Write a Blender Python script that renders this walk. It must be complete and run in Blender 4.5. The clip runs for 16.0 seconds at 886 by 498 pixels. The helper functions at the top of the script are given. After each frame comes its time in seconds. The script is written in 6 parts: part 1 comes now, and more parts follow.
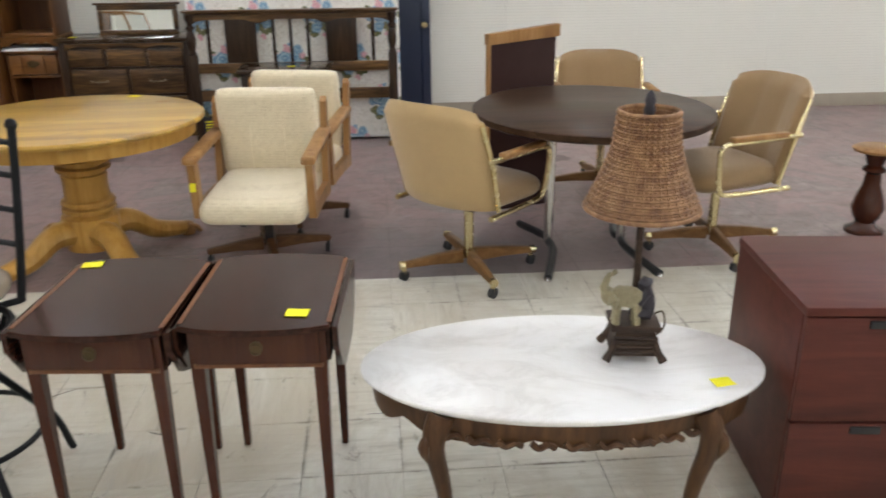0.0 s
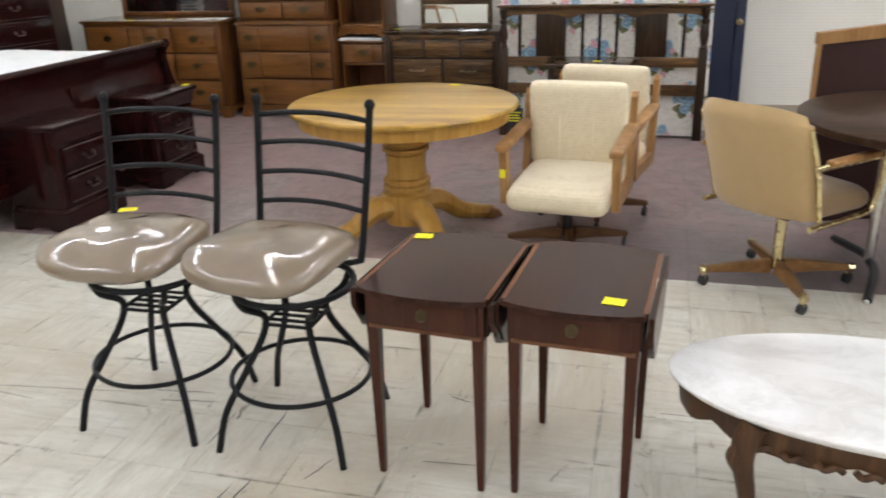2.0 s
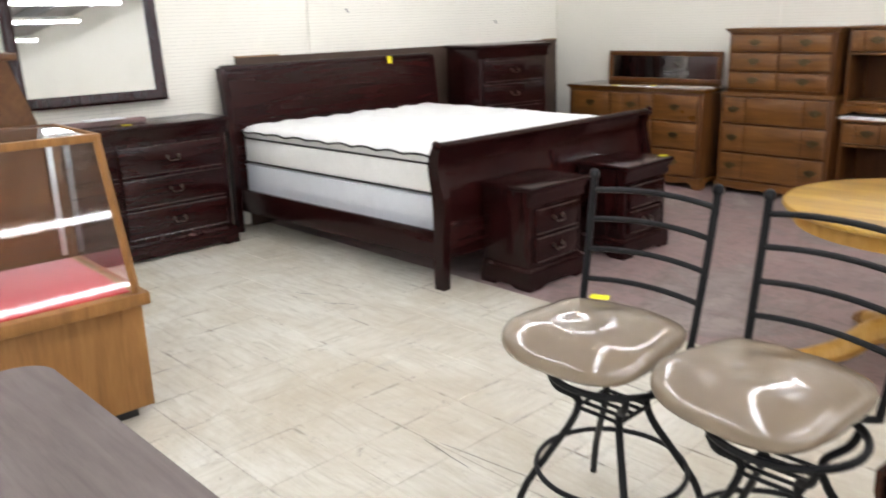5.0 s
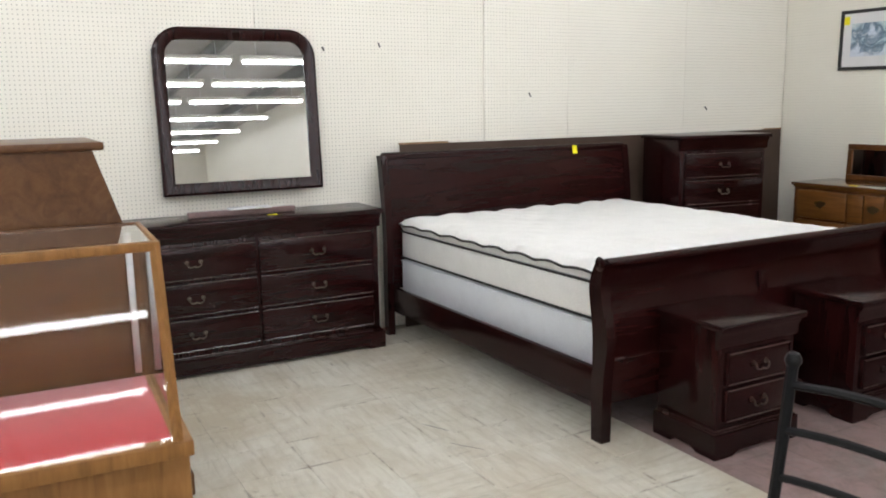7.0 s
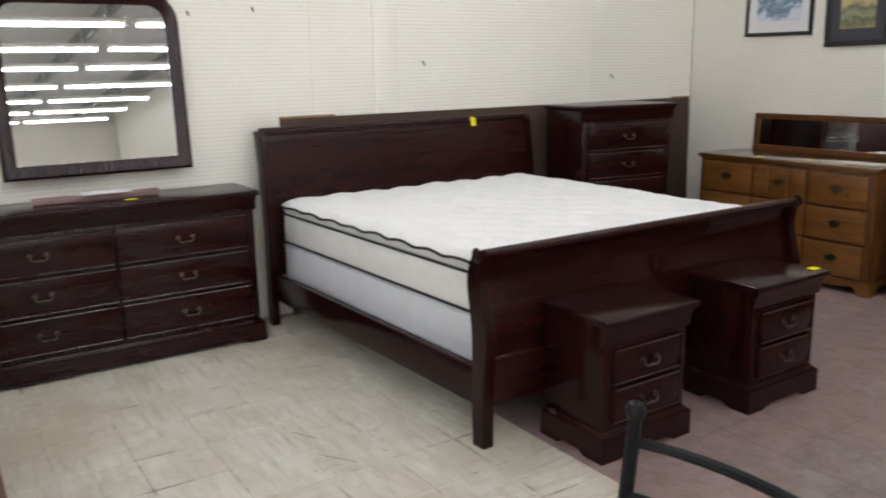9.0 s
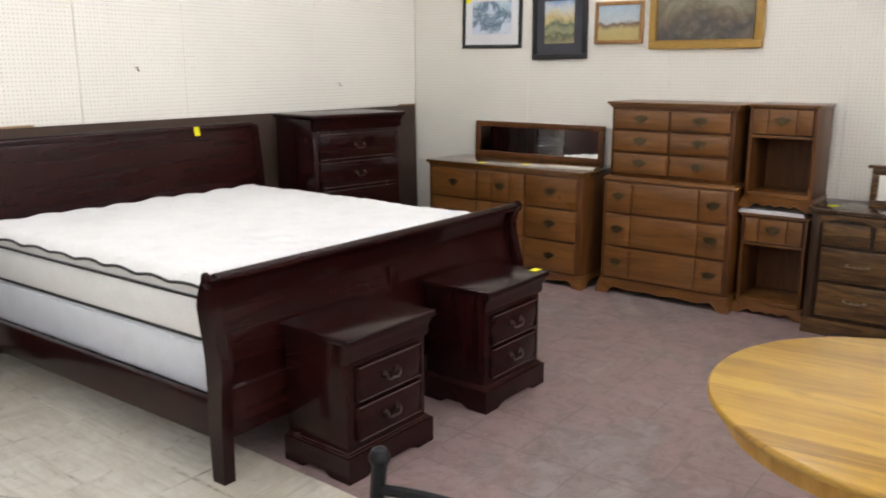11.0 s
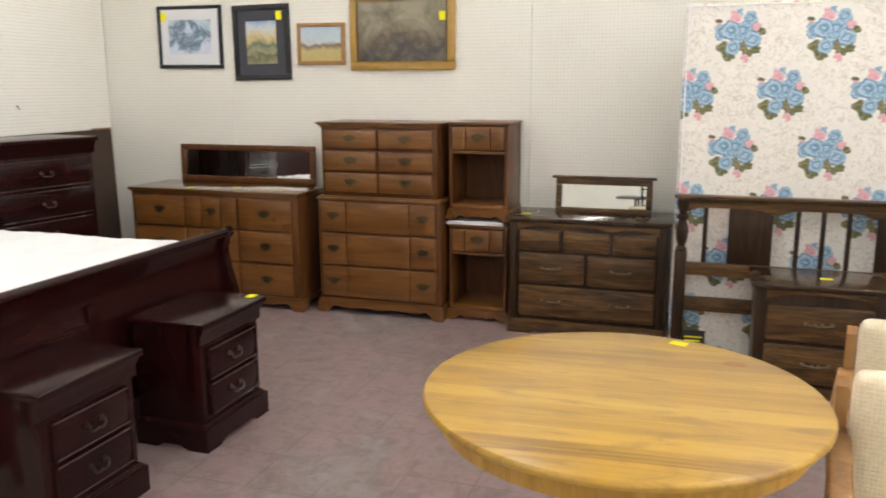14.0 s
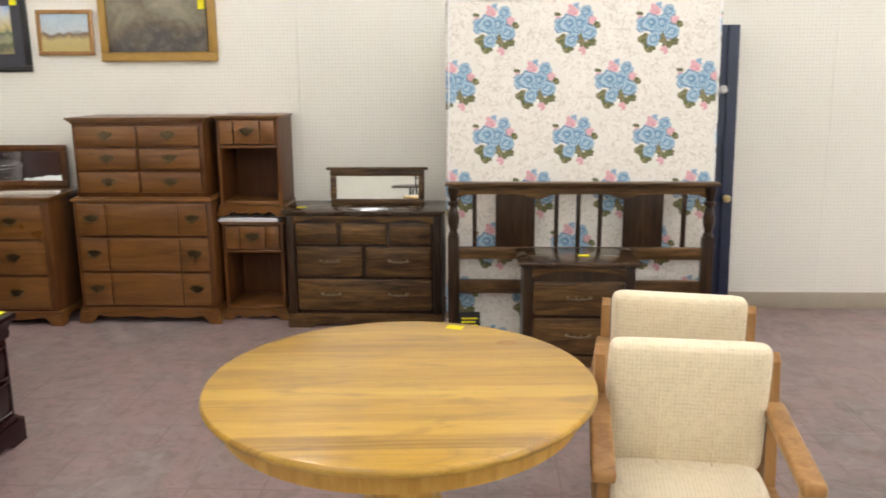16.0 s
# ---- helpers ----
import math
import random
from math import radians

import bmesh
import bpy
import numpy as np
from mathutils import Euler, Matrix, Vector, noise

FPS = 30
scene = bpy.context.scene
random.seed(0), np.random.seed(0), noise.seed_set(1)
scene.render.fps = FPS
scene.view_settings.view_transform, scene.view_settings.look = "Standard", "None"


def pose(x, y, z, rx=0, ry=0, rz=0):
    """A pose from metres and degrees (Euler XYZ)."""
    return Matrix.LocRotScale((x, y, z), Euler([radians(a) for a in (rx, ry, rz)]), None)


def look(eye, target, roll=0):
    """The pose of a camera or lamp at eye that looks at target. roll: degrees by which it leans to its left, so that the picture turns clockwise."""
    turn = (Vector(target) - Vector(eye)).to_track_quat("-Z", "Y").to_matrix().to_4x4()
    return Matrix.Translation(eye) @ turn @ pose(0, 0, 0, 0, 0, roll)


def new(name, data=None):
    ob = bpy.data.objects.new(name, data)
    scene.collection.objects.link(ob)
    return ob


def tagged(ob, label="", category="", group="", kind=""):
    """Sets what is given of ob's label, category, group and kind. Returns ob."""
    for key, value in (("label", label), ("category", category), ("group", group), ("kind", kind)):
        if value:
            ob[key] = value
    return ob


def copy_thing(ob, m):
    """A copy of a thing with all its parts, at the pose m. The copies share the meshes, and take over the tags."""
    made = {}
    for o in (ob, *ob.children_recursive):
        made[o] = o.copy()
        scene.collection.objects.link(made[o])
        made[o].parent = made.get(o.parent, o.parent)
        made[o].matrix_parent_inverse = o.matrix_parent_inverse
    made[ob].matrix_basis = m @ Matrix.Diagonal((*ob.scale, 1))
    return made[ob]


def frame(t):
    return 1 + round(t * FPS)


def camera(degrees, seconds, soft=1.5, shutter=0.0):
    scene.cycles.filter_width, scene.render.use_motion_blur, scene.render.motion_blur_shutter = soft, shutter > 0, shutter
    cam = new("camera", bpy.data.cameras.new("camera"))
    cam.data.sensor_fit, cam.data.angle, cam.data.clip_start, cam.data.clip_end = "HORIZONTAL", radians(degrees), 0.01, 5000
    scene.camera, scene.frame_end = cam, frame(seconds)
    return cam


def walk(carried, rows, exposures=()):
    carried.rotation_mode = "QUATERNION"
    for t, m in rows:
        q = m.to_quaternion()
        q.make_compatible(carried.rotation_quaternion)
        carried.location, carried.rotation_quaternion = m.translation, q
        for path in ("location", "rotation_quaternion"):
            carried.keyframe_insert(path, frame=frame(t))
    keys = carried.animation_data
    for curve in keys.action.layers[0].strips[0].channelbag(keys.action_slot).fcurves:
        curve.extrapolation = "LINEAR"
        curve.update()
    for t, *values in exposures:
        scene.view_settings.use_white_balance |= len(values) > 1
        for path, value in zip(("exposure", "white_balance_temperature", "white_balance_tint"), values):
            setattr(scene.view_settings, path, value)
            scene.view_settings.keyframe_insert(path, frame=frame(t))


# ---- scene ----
cam = camera(57.1, 16.0, soft=1.8, shutter=0.5)
EXPOSURES = [
    (0.0, -0.1, 6300, 9.0),
    (1.5, -0.06, 6300, 9.9),
    (3.5, 0.32, 6340, 12.5),
    (5.0, 0.27, 6420, 12.0),
    (7.5, -0.22, 6470, 10.3),
    (9.0, -0.29, 6450, 11.5),
    (9.5, -0.28, 6460, 11.5),
    (10.0, -0.18, 6420, 14.0),
    (12.5, 0.24, 6780, 12.0),
    (13.4, 0.32, 6780, 12.0),
    (14.2, 0.13, 6780, 12.0),
    (14.8, 0.18, 6780, 12.0),
    (15.5, 0.2, 6780, 12.0),
    (16.0, 0.22, 6780, 12.0),
]
PATH = [
    (0, (6.05, -7.388, 1.522), (6.201, -5.526, 0.808), -0.5),
    (0.5, (6.032, -7.399, 1.522), (6.025, -5.533, 0.802), -0.2),
    (1, (5.984, -7.424, 1.528), (5.826, -5.558, 0.826), -0.8),
    (1.5, (5.94, -7.443, 1.526), (5.608, -5.6, 0.823), -1.2),
    (2, (5.913, -7.453, 1.524), (5.419, -5.65, 0.813), -1.7),
    (2.5, (5.887, -7.465, 1.526), (5.255, -5.71, 0.804), -1.6),
    (3, (5.866, -7.475, 1.521), (5.161, -5.748, 0.801), -1.4),
    (3.5, (5.802, -7.48, 1.524), (5.002, -5.796, 0.802), -1.6),
    (4, (5.714, -7.438, 1.522), (4.771, -5.812, 0.839), -2.6),
    (4.5, (5.649, -7.314, 1.537), (4.452, -5.83, 0.934), -2.7),
    (5, (5.578, -7.174, 1.543), (4.183, -5.848, 0.999), -1.6),
    (7.5, (4.981, -6.202, 1.585), (3.227, -5.304, 1.241), -1.0),
    (8, (4.931, -6.072, 1.601), (3.171, -5.202, 1.22), -1.3),
    (8.5, (4.936, -5.994, 1.605), (3.219, -5.054, 1.192), -1.1),
    (9, (4.895, -5.932, 1.608), (3.26, -4.867, 1.17), -1.1),
    (9.5, (4.828, -5.896, 1.616), (3.329, -4.647, 1.178), -0.5),
    (10, (4.811, -5.876, 1.63), (3.421, -4.512, 1.173), -0.3),
    (12.5, (4.85, -5.831, 1.658), (3.888, -4.118, 1.284), -0.2),
    (13, (4.848, -5.823, 1.656), (3.968, -4.068, 1.274), -0.3),
    (13.5, (4.842, -5.801, 1.647), (4.081, -3.993, 1.259), -0.3),
    (14, (4.846, -5.786, 1.648), (4.22, -3.927, 1.255), -0.2),
    (14.5, (4.863, -5.773, 1.646), (4.365, -3.877, 1.251), -0.3),
    (15, (4.862, -5.766, 1.643), (4.501, -3.84, 1.245), -0.5),
    (15.5, (4.862, -5.764, 1.646), (4.633, -3.818, 1.242), -0.4),
    (16, (4.864, -5.765, 1.655), (4.762, -3.812, 1.238), -0.4),
]
walk(cam, [(t, look(e, g, r)) for t, e, g, r in PATH], EXPOSURES)

# ---- light ----
world = bpy.data.worlds.new("world")
scene.world = world
world.use_nodes = True
world.node_tree.nodes["Background"].inputs[0].default_value = (0.9, 0.95, 1.0, 1)
world.node_tree.nodes["Background"].inputs[1].default_value = 0.02
TUBE_POWER = 24.0


# ---- material helpers ----
class Nodes:
    """A new material and short ways to make its nodes."""

    def __init__(self, name):
        self.mat = bpy.data.materials.new(name)
        self.mat.use_nodes = True
        self.t = self.mat.node_tree
        self.bsdf = self.t.nodes["Principled BSDF"]

    def link(self, value, socket):
        if hasattr(value, "is_output"):
            self.t.links.new(value, socket)
        elif isinstance(value, tuple) and len(value) == 3 and socket.type == "RGBA":
            socket.default_value = (*value, 1)
        else:
            socket.default_value = value

    def coords(self, scale=(1, 1, 1), offset=(0, 0, 0), which="Object"):
        c = self.t.nodes.new("ShaderNodeTexCoord")
        m = self.t.nodes.new("ShaderNodeMapping")
        m.inputs["Scale"].default_value = scale
        m.inputs["Location"].default_value = offset
        self.t.links.new(c.outputs[which], m.inputs["Vector"])
        return m.outputs[0]

    def noise(self, vec, scale, detail=4, rough=0.6, distort=0.0, color=False):
        n = self.t.nodes.new("ShaderNodeTexNoise")
        self.link(vec, n.inputs["Vector"])
        n.inputs["Scale"].default_value, n.inputs["Detail"].default_value = scale, detail
        n.inputs["Roughness"].default_value, n.inputs["Distortion"].default_value = rough, distort
        return n.outputs["Color" if color else "Fac"]

    def voronoi(self, vec, scale, feature="F1", out="Distance", rand=1.0):
        n = self.t.nodes.new("ShaderNodeTexVoronoi")
        n.feature = feature
        self.link(vec, n.inputs["Vector"])
        n.inputs["Scale"].default_value = scale
        n.inputs["Randomness"].default_value = rand
        return n.outputs[out]

    def wave(self, vec, scale, distort=3.0, detail=2.0, direction="X"):
        n = self.t.nodes.new("ShaderNodeTexWave")
        n.bands_direction = direction
        self.link(vec, n.inputs["Vector"])
        n.inputs["Scale"].default_value, n.inputs["Distortion"].default_value, n.inputs["Detail"].default_value = scale, distort, detail
        return n.outputs["Fac"]

    def math(self, op, a, b=0.0, c=0.0):
        n = self.t.nodes.new("ShaderNodeMath")
        n.operation = op
        for i, v in enumerate((a, b, c)):
            self.link(v, n.inputs[i])
        return n.outputs[0]

    def ramp(self, fac, *stops):
        n = self.t.nodes.new("ShaderNodeValToRGB")
        e = n.color_ramp.elements
        while len(e) < len(stops):
            e.new(0.5)
        for el, (p, c) in zip(e, stops):
            el.position = p
            el.color = (c, c, c, 1) if isinstance(c, (int, float)) else (*c, 1)
        self.link(fac, n.inputs[0])
        return n.outputs[0]

    def mix(self, fac, a, b, mode="MIX"):
        n = self.t.nodes.new("ShaderNodeMix")
        n.data_type, n.blend_type = "RGBA", mode
        self.link(fac, n.inputs["Factor"])
        self.link(a, n.inputs[6])
        self.link(b, n.inputs[7])
        return n.outputs[2]

    def split(self, vec):
        n = self.t.nodes.new("ShaderNodeSeparateXYZ")
        self.link(vec, n.inputs[0])
        return n.outputs

    def join(self, x, y, z):
        n = self.t.nodes.new("ShaderNodeCombineXYZ")
        for i, v in enumerate((x, y, z)):
            self.link(v, n.inputs[i])
        return n.outputs[0]

    def random(self):
        return self.t.nodes.new("ShaderNodeObjectInfo").outputs["Random"]

    def done(self, color, rough=0.5, metal=0.0, bump=None, strength=0.3, distance=0.002, **more):
        self.link(color, self.bsdf.inputs["Base Color"])
        self.link(rough, self.bsdf.inputs["Roughness"])
        self.bsdf.inputs["Metallic"].default_value = metal
        if bump is not None:
            b = self.t.nodes.new("ShaderNodeBump")
            b.inputs["Strength"].default_value, b.inputs["Distance"].default_value = strength, distance
            self.link(bump, b.inputs["Height"])
            self.t.links.new(b.outputs[0], self.bsdf.inputs["Normal"])
        for k, v in more.items():
            self.link(v, self.bsdf.inputs[k.replace("_", " ")])
        return self.mat


def wood(name, dark, mid, light, grain="x", rough=0.35, coat=0.0, density=1.0, wear=0.0, shine=0.28):
    n = Nodes(name)
    s = {"x": (0.9, 9, 9), "y": (9, 0.9, 9), "z": (9, 9, 0.9)}[grain]
    v = n.coords(s)
    big = n.noise(v, 1.6 * density, 5, 0.6, 1.2)
    fine = n.noise(v, 9.0 * density, 6, 0.7, 0.4)
    f = n.math("ADD", n.math("MULTIPLY", big, 0.7), n.math("MULTIPLY", fine, 0.3))
    col = n.ramp(f, (0.33, dark), (0.5, mid), (0.68, light))
    patch = n.noise(n.coords((1, 1, 1)), 2.5, 3)
    col = n.mix(n.ramp(patch, (0.4, 0.0), (0.75, 0.35 if shine > 0.25 else 0.1)), col, dark)
    if wear:
        w = n.noise(n.coords(), 14, 5, 0.7)
        col = n.mix(n.ramp(w, (0.66, 0.0), (0.74, wear)), col, light)
    r = n.math("MULTIPLY_ADD", patch, 0.16 if shine > 0.25 else 0.03, rough - 0.08)
    return n.done(col, r, bump=fine, strength=0.02 if shine < 0.25 else 0.07, distance=0.001, Specular_IOR_Level=shine, Coat_Weight=coat * 0.3, Coat_Roughness=0.08)


def metal(name, color, rough=0.3):
    n = Nodes(name)
    g = n.noise(n.coords(), 30, 4)
    return n.done(n.mix(n.ramp(g, (0.4, 0.0), (0.75, 0.45)), color, tuple(c * 0.55 for c in color)), n.math("MULTIPLY_ADD", g, 0.25, rough - 0.1), 1.0)


def paint(name, color, rough=0.5, vary=0.25, scale=6.0, bump=0.0, shine=0.5):
    n = Nodes(name)
    g = n.noise(n.coords(), scale, 5, 0.65)
    f = n.noise(n.coords(), scale * 12, 3)
    col = n.mix(n.ramp(g, (0.35, 0.0), (0.75, vary)), color, tuple(c * 0.6 for c in color))
    return n.done(col, n.math("MULTIPLY_ADD", g, 0.2, rough - 0.1), bump=f if bump else None, strength=bump, Specular_IOR_Level=shine)


def fabric(name, a, b, scale=220.0, stripe=0.0, rough=0.95):
    n = Nodes(name)
    v = n.coords()
    weave = n.noise(n.coords((1, 1, 1.8)), scale, 3, 0.7)
    blot = n.noise(v, 5, 4)
    col = n.mix(n.ramp(weave, (0.35, 0.0), (0.65, 1.0)), a, b)
    col = n.mix(n.ramp(blot, (0.45, 0.0), (0.8, 0.35)), col, tuple(c * 0.7 for c in a))
    return n.done(col, rough, bump=weave, strength=0.5, distance=0.002, Sheen_Weight=0.3)


# ---- materials ----
CHERRY = wood("cherry_veneer", (0.009, 0.0021, 0.0020), (0.0155, 0.0032, 0.0030), (0.022, 0.0049, 0.0045), "x", 0.28, 0.4, 0.8, 0.0, 0.19)
# glossier than CHERRY and also lighter: edge highlights put into the colour
CHERRY_EDGE = wood("highlit_cherry_edge", (0.020, 0.0045, 0.0038), (0.030, 0.007, 0.006), (0.045, 0.012, 0.010), "x", 0.26, 1.5, 0.8, 0.0, 0.6)
CHERRY_Z = wood("cherry_upright", (0.009, 0.0021, 0.0020), (0.0155, 0.0032, 0.0030), (0.022, 0.0049, 0.0045), "z", 0.28, 0.4, 0.8, 0.0, 0.19)
CHERRY_Y = wood("cherry_lengthwise", (0.0105, 0.0021, 0.0020), (0.0175, 0.0033, 0.0030), (0.024, 0.0050, 0.0044), "y", 0.28, 0.4, 0.8, 0.0, 0.19)
MAPLE = wood("maple_brown", (0.098, 0.036, 0.008), (0.16, 0.064, 0.0142), (0.225, 0.098, 0.025), "x", 0.3, 0.8, 1.0, 0.0, 0.4)
MAPLE_TOP = wood("lacquered_maple_top", (0.08, 0.032, 0.008), (0.13, 0.055, 0.013), (0.19, 0.085, 0.022), "x", 0.2, 2.5, 1.0, 0.0, 0.6)
# darker than MAPLE: shade of drawer gaps and recesses put into the colour
MAPLE_SHADED_Z = wood("maple_shaded_upright", (0.055, 0.019, 0.005), (0.105, 0.038, 0.0095), (0.155, 0.06, 0.016), "z", 0.38, 0.1)
DARK_OAK = wood("dark_oak", (0.012, 0.0052, 0.0016), (0.082, 0.040, 0.0125), (0.22, 0.118, 0.038), "x", 0.36, 0.5, 1.6, 0.0, 0.3)
DARK_OAK_TOP = wood("dark_oak_top", (0.016, 0.008, 0.004), (0.050, 0.027, 0.012), (0.095, 0.054, 0.024), "x", 0.27, 1.2, 1.6, 0.0, 0.35)
DARK_OAK_Z = wood("dark_oak_upright", (0.010, 0.005, 0.0022), (0.027, 0.0128, 0.0052), (0.058, 0.029, 0.0115), "z", 0.36, 0.2, 1.6, 0.0, 0.26)
OAK_Z = wood("golden_oak_upright", (0.33, 0.165, 0.028), (0.46, 0.25, 0.052), (0.56, 0.33, 0.085), "z", 0.36, 0.2)
CHAIR_OAK = wood("chair_oak", (0.21, 0.10, 0.03), (0.34, 0.175, 0.06), (0.44, 0.25, 0.095), "z", 0.4, 0.1)
BASE_OAK = wood("base_oak", (0.10, 0.046, 0.013), (0.18, 0.086, 0.026), (0.25, 0.13, 0.045), "x", 0.4, 0.1)
LAMP_WOOD = wood("lamp_wood", (0.018, 0.010, 0.006), (0.045, 0.025, 0.014), (0.085, 0.050, 0.030), "x", 0.5, 0.0, 2.0, 0.3)
MAHOGANY = wood("mahogany", (0.017, 0.0058, 0.0036), (0.034, 0.0118, 0.0068), (0.056, 0.021, 0.012), "y", 0.28, 0.4, 1.3, 0.0, 0.13)
MAHOGANY_Z = wood("mahogany_upright", (0.034, 0.0090, 0.0042), (0.054, 0.0145, 0.0065), (0.076, 0.022, 0.009), "z", 0.27, 0.5, 0.8, 0.0, 0.24)
INLAY = wood("inlay_band", (0.085, 0.028, 0.010), (0.14, 0.05, 0.017), (0.20, 0.08, 0.028), "y", 0.4)
CARVED = wood("carved_fruitwood", (0.034, 0.015, 0.006), (0.080, 0.036, 0.014), (0.15, 0.075, 0.030), "z", 0.42, 0.1, 1.0, 0.4)
RED_LAMINATE = wood("red_laminate", (0.055, 0.013, 0.009), (0.085, 0.021, 0.014), (0.115, 0.031, 0.020), "x", 0.42, 0.0, 0.8)
WALNUT_TOP = wood("walnut_laminate", (0.022, 0.011, 0.006), (0.046, 0.024, 0.013), (0.072, 0.040, 0.022), "x", 0.42, 0.0, 1.2, 0.0, 0.12)
GREY_TOP = wood("grey_laminate", (0.095, 0.074, 0.067), (0.13, 0.103, 0.094), (0.16, 0.13, 0.118), "x", 0.5, 0.0, 1.4)
CASE_WOOD = wood("display_oak", (0.17, 0.075, 0.020), (0.25, 0.115, 0.032), (0.32, 0.155, 0.05), "z", 0.45, 0.05)
SECRETARY = wood("secretary_walnut", (0.07, 0.031, 0.014), (0.10, 0.045, 0.018), (0.13, 0.062, 0.026), "x", 0.4, 0.1, 1.0, 0.0, 0.24)
BOARD = paint("brown_board", (0.050, 0.028, 0.016), 0.8, 0.4, 4)
BOARD_EDGE = paint("board_edge", (0.30, 0.19, 0.10), 0.85, 0.3, 9)
BLACK_IRON = paint("black_iron", (0.0075, 0.0075, 0.0085), 0.45, 0.3, 20, 0.0, 0.2)
BLACK = paint("black_plastic", (0.010, 0.010, 0.011), 0.4, 0.2, 12)
BRASS_OLD = metal("antique_brass", (0.115, 0.083, 0.043), 0.4)
PULL = metal("worn_brass", (0.20, 0.165, 0.11), 0.3)
CHAIR_DARK = wood("stained_oak", (0.055, 0.022, 0.007), (0.105, 0.046, 0.015), (0.16, 0.075, 0.026), "x", 0.4)
BROWN_VELVET = fabric("brown_velvet", (0.29, 0.178, 0.075), (0.235, 0.14, 0.056), 260, 0, 0.8)
BRASS = metal("brass_chrome", (0.78, 0.66, 0.38), 0.22)
CHROME = metal("chrome", (0.75, 0.73, 0.70), 0.16)
STEEL = metal("steel_strip", (0.62, 0.63, 0.65), 0.35)
WHITE_CLOTH = fabric("mattress_damask", (0.87, 0.87, 0.84), (0.79, 0.79, 0.76), 90)
BOX_CLOTH = fabric("box_spring_ticking", (0.76, 0.79, 0.83), (0.68, 0.71, 0.75), 120)
PIPING = paint("black_piping", (0.03, 0.028, 0.026), 0.8)
TAN_VELVET = fabric("tan_velvet", (0.52, 0.36, 0.165), (0.45, 0.30, 0.13), 260, 0, 0.8)
STICKER = paint("yellow_sticker", (0.85, 0.78, 0.01), 0.7, 0.12)
RED_FELT = fabric("red_felt", (0.42, 0.008, 0.010), (0.33, 0.006, 0.008), 160)
CONCRETE_TRIM = paint("baseboard_vinyl", (0.40, 0.34, 0.26), 0.6, 0.3, 5)
WHITE_PAINT = paint("white_paint", (0.74, 0.72, 0.66), 0.6, 0.2, 2)
# for the far wall: its dimness is put into a darker, beige colour
DIM_WALL_PAINT = paint("dim_wall_paint", (0.50, 0.47, 0.40), 0.7, 0.3, 0.8)
DECK = paint("grey_deck", (0.33, 0.32, 0.295), 0.7, 0.3, 1.5)
BEAM = paint("grey_beam", (0.14, 0.14, 0.135), 0.7, 0.3, 2)
PEWTER = metal("pewter", (0.10, 0.083, 0.066), 0.34)
BLUE_PAINT = paint("navy_paint", (0.007, 0.015, 0.042), 0.45, 0.35, 6)
GOLD = paint("gilt_frame", (0.40, 0.23, 0.045), 0.38, 0.5, 18)
GREY_MAT = paint("grey_mount", (0.055, 0.055, 0.065), 0.85, 0.1)
WHITE_MAT = paint("white_mount", (0.72, 0.72, 0.72), 0.85, 0.05)
BONE = paint("bone_resin", (0.30, 0.25, 0.14), 0.5, 0.9, 70, 0.5)
DARK_RESIN = paint("dark_resin", (0.030, 0.024, 0.030), 0.45, 0.6, 40, 0.3)


def make_vinyl_seat():
    n = Nodes("taupe_vinyl")
    g = n.noise(n.coords(), 8, 4)
    w = n.noise(n.coords(), 3.0, 3, 0.5, 1.5)
    col = n.mix(n.ramp(g, (0.4, 0.0), (0.75, 0.4)), (0.215, 0.158, 0.102), (0.165, 0.118, 0.073))
    return n.done(col, 0.35, bump=w, strength=0.4, distance=0.02, Coat_Weight=1.0, Coat_Roughness=0.11, Coat_IOR=1.8)


def make_tweed():
    """Cream tweed with a loose grid of darker slubs."""
    n = Nodes("cream_tweed")
    c = n.coords()
    s = n.split(c)
    wob = n.noise(c, 24, 3)
    weave = n.noise(c, 160, 3, 0.7)
    grid = None
    for k, pitch in ((0, 0.0125), (1, 0.024), (2, 0.0145)):
        f = n.math("ABSOLUTE", n.math("SUBTRACT", n.math("FRACT", n.math("MULTIPLY_ADD", s[k], 1 / pitch, n.math("MULTIPLY", wob, 0.35))), 0.5))
        m = n.ramp(f, (0.22, 0.0), (0.48, 0.5))
        if k != 1:
            grid = m if grid is None else n.math("MAXIMUM", grid, m)
    slub = n.ramp(n.noise(c, 42, 4, 0.75), (0.40, 0.15), (0.62, 1.0))
    col = n.mix(n.ramp(weave, (0.35, 0.0), (0.65, 0.8)), (0.82, 0.72, 0.52), (0.70, 0.59, 0.395))
    col = n.mix(n.math("MULTIPLY", grid, slub), col, (0.47, 0.365, 0.21))
    col = n.mix(n.ramp(n.noise(c, 5, 4), (0.5, 0.0), (0.8, 0.25)), col, (0.62, 0.52, 0.34))
    return n.done(col, 0.95, bump=n.math("ADD", weave, n.math("MULTIPLY", grid, -0.8)), strength=0.5, distance=0.002, Sheen_Weight=0.3)


CREAM_TWEED = make_tweed()


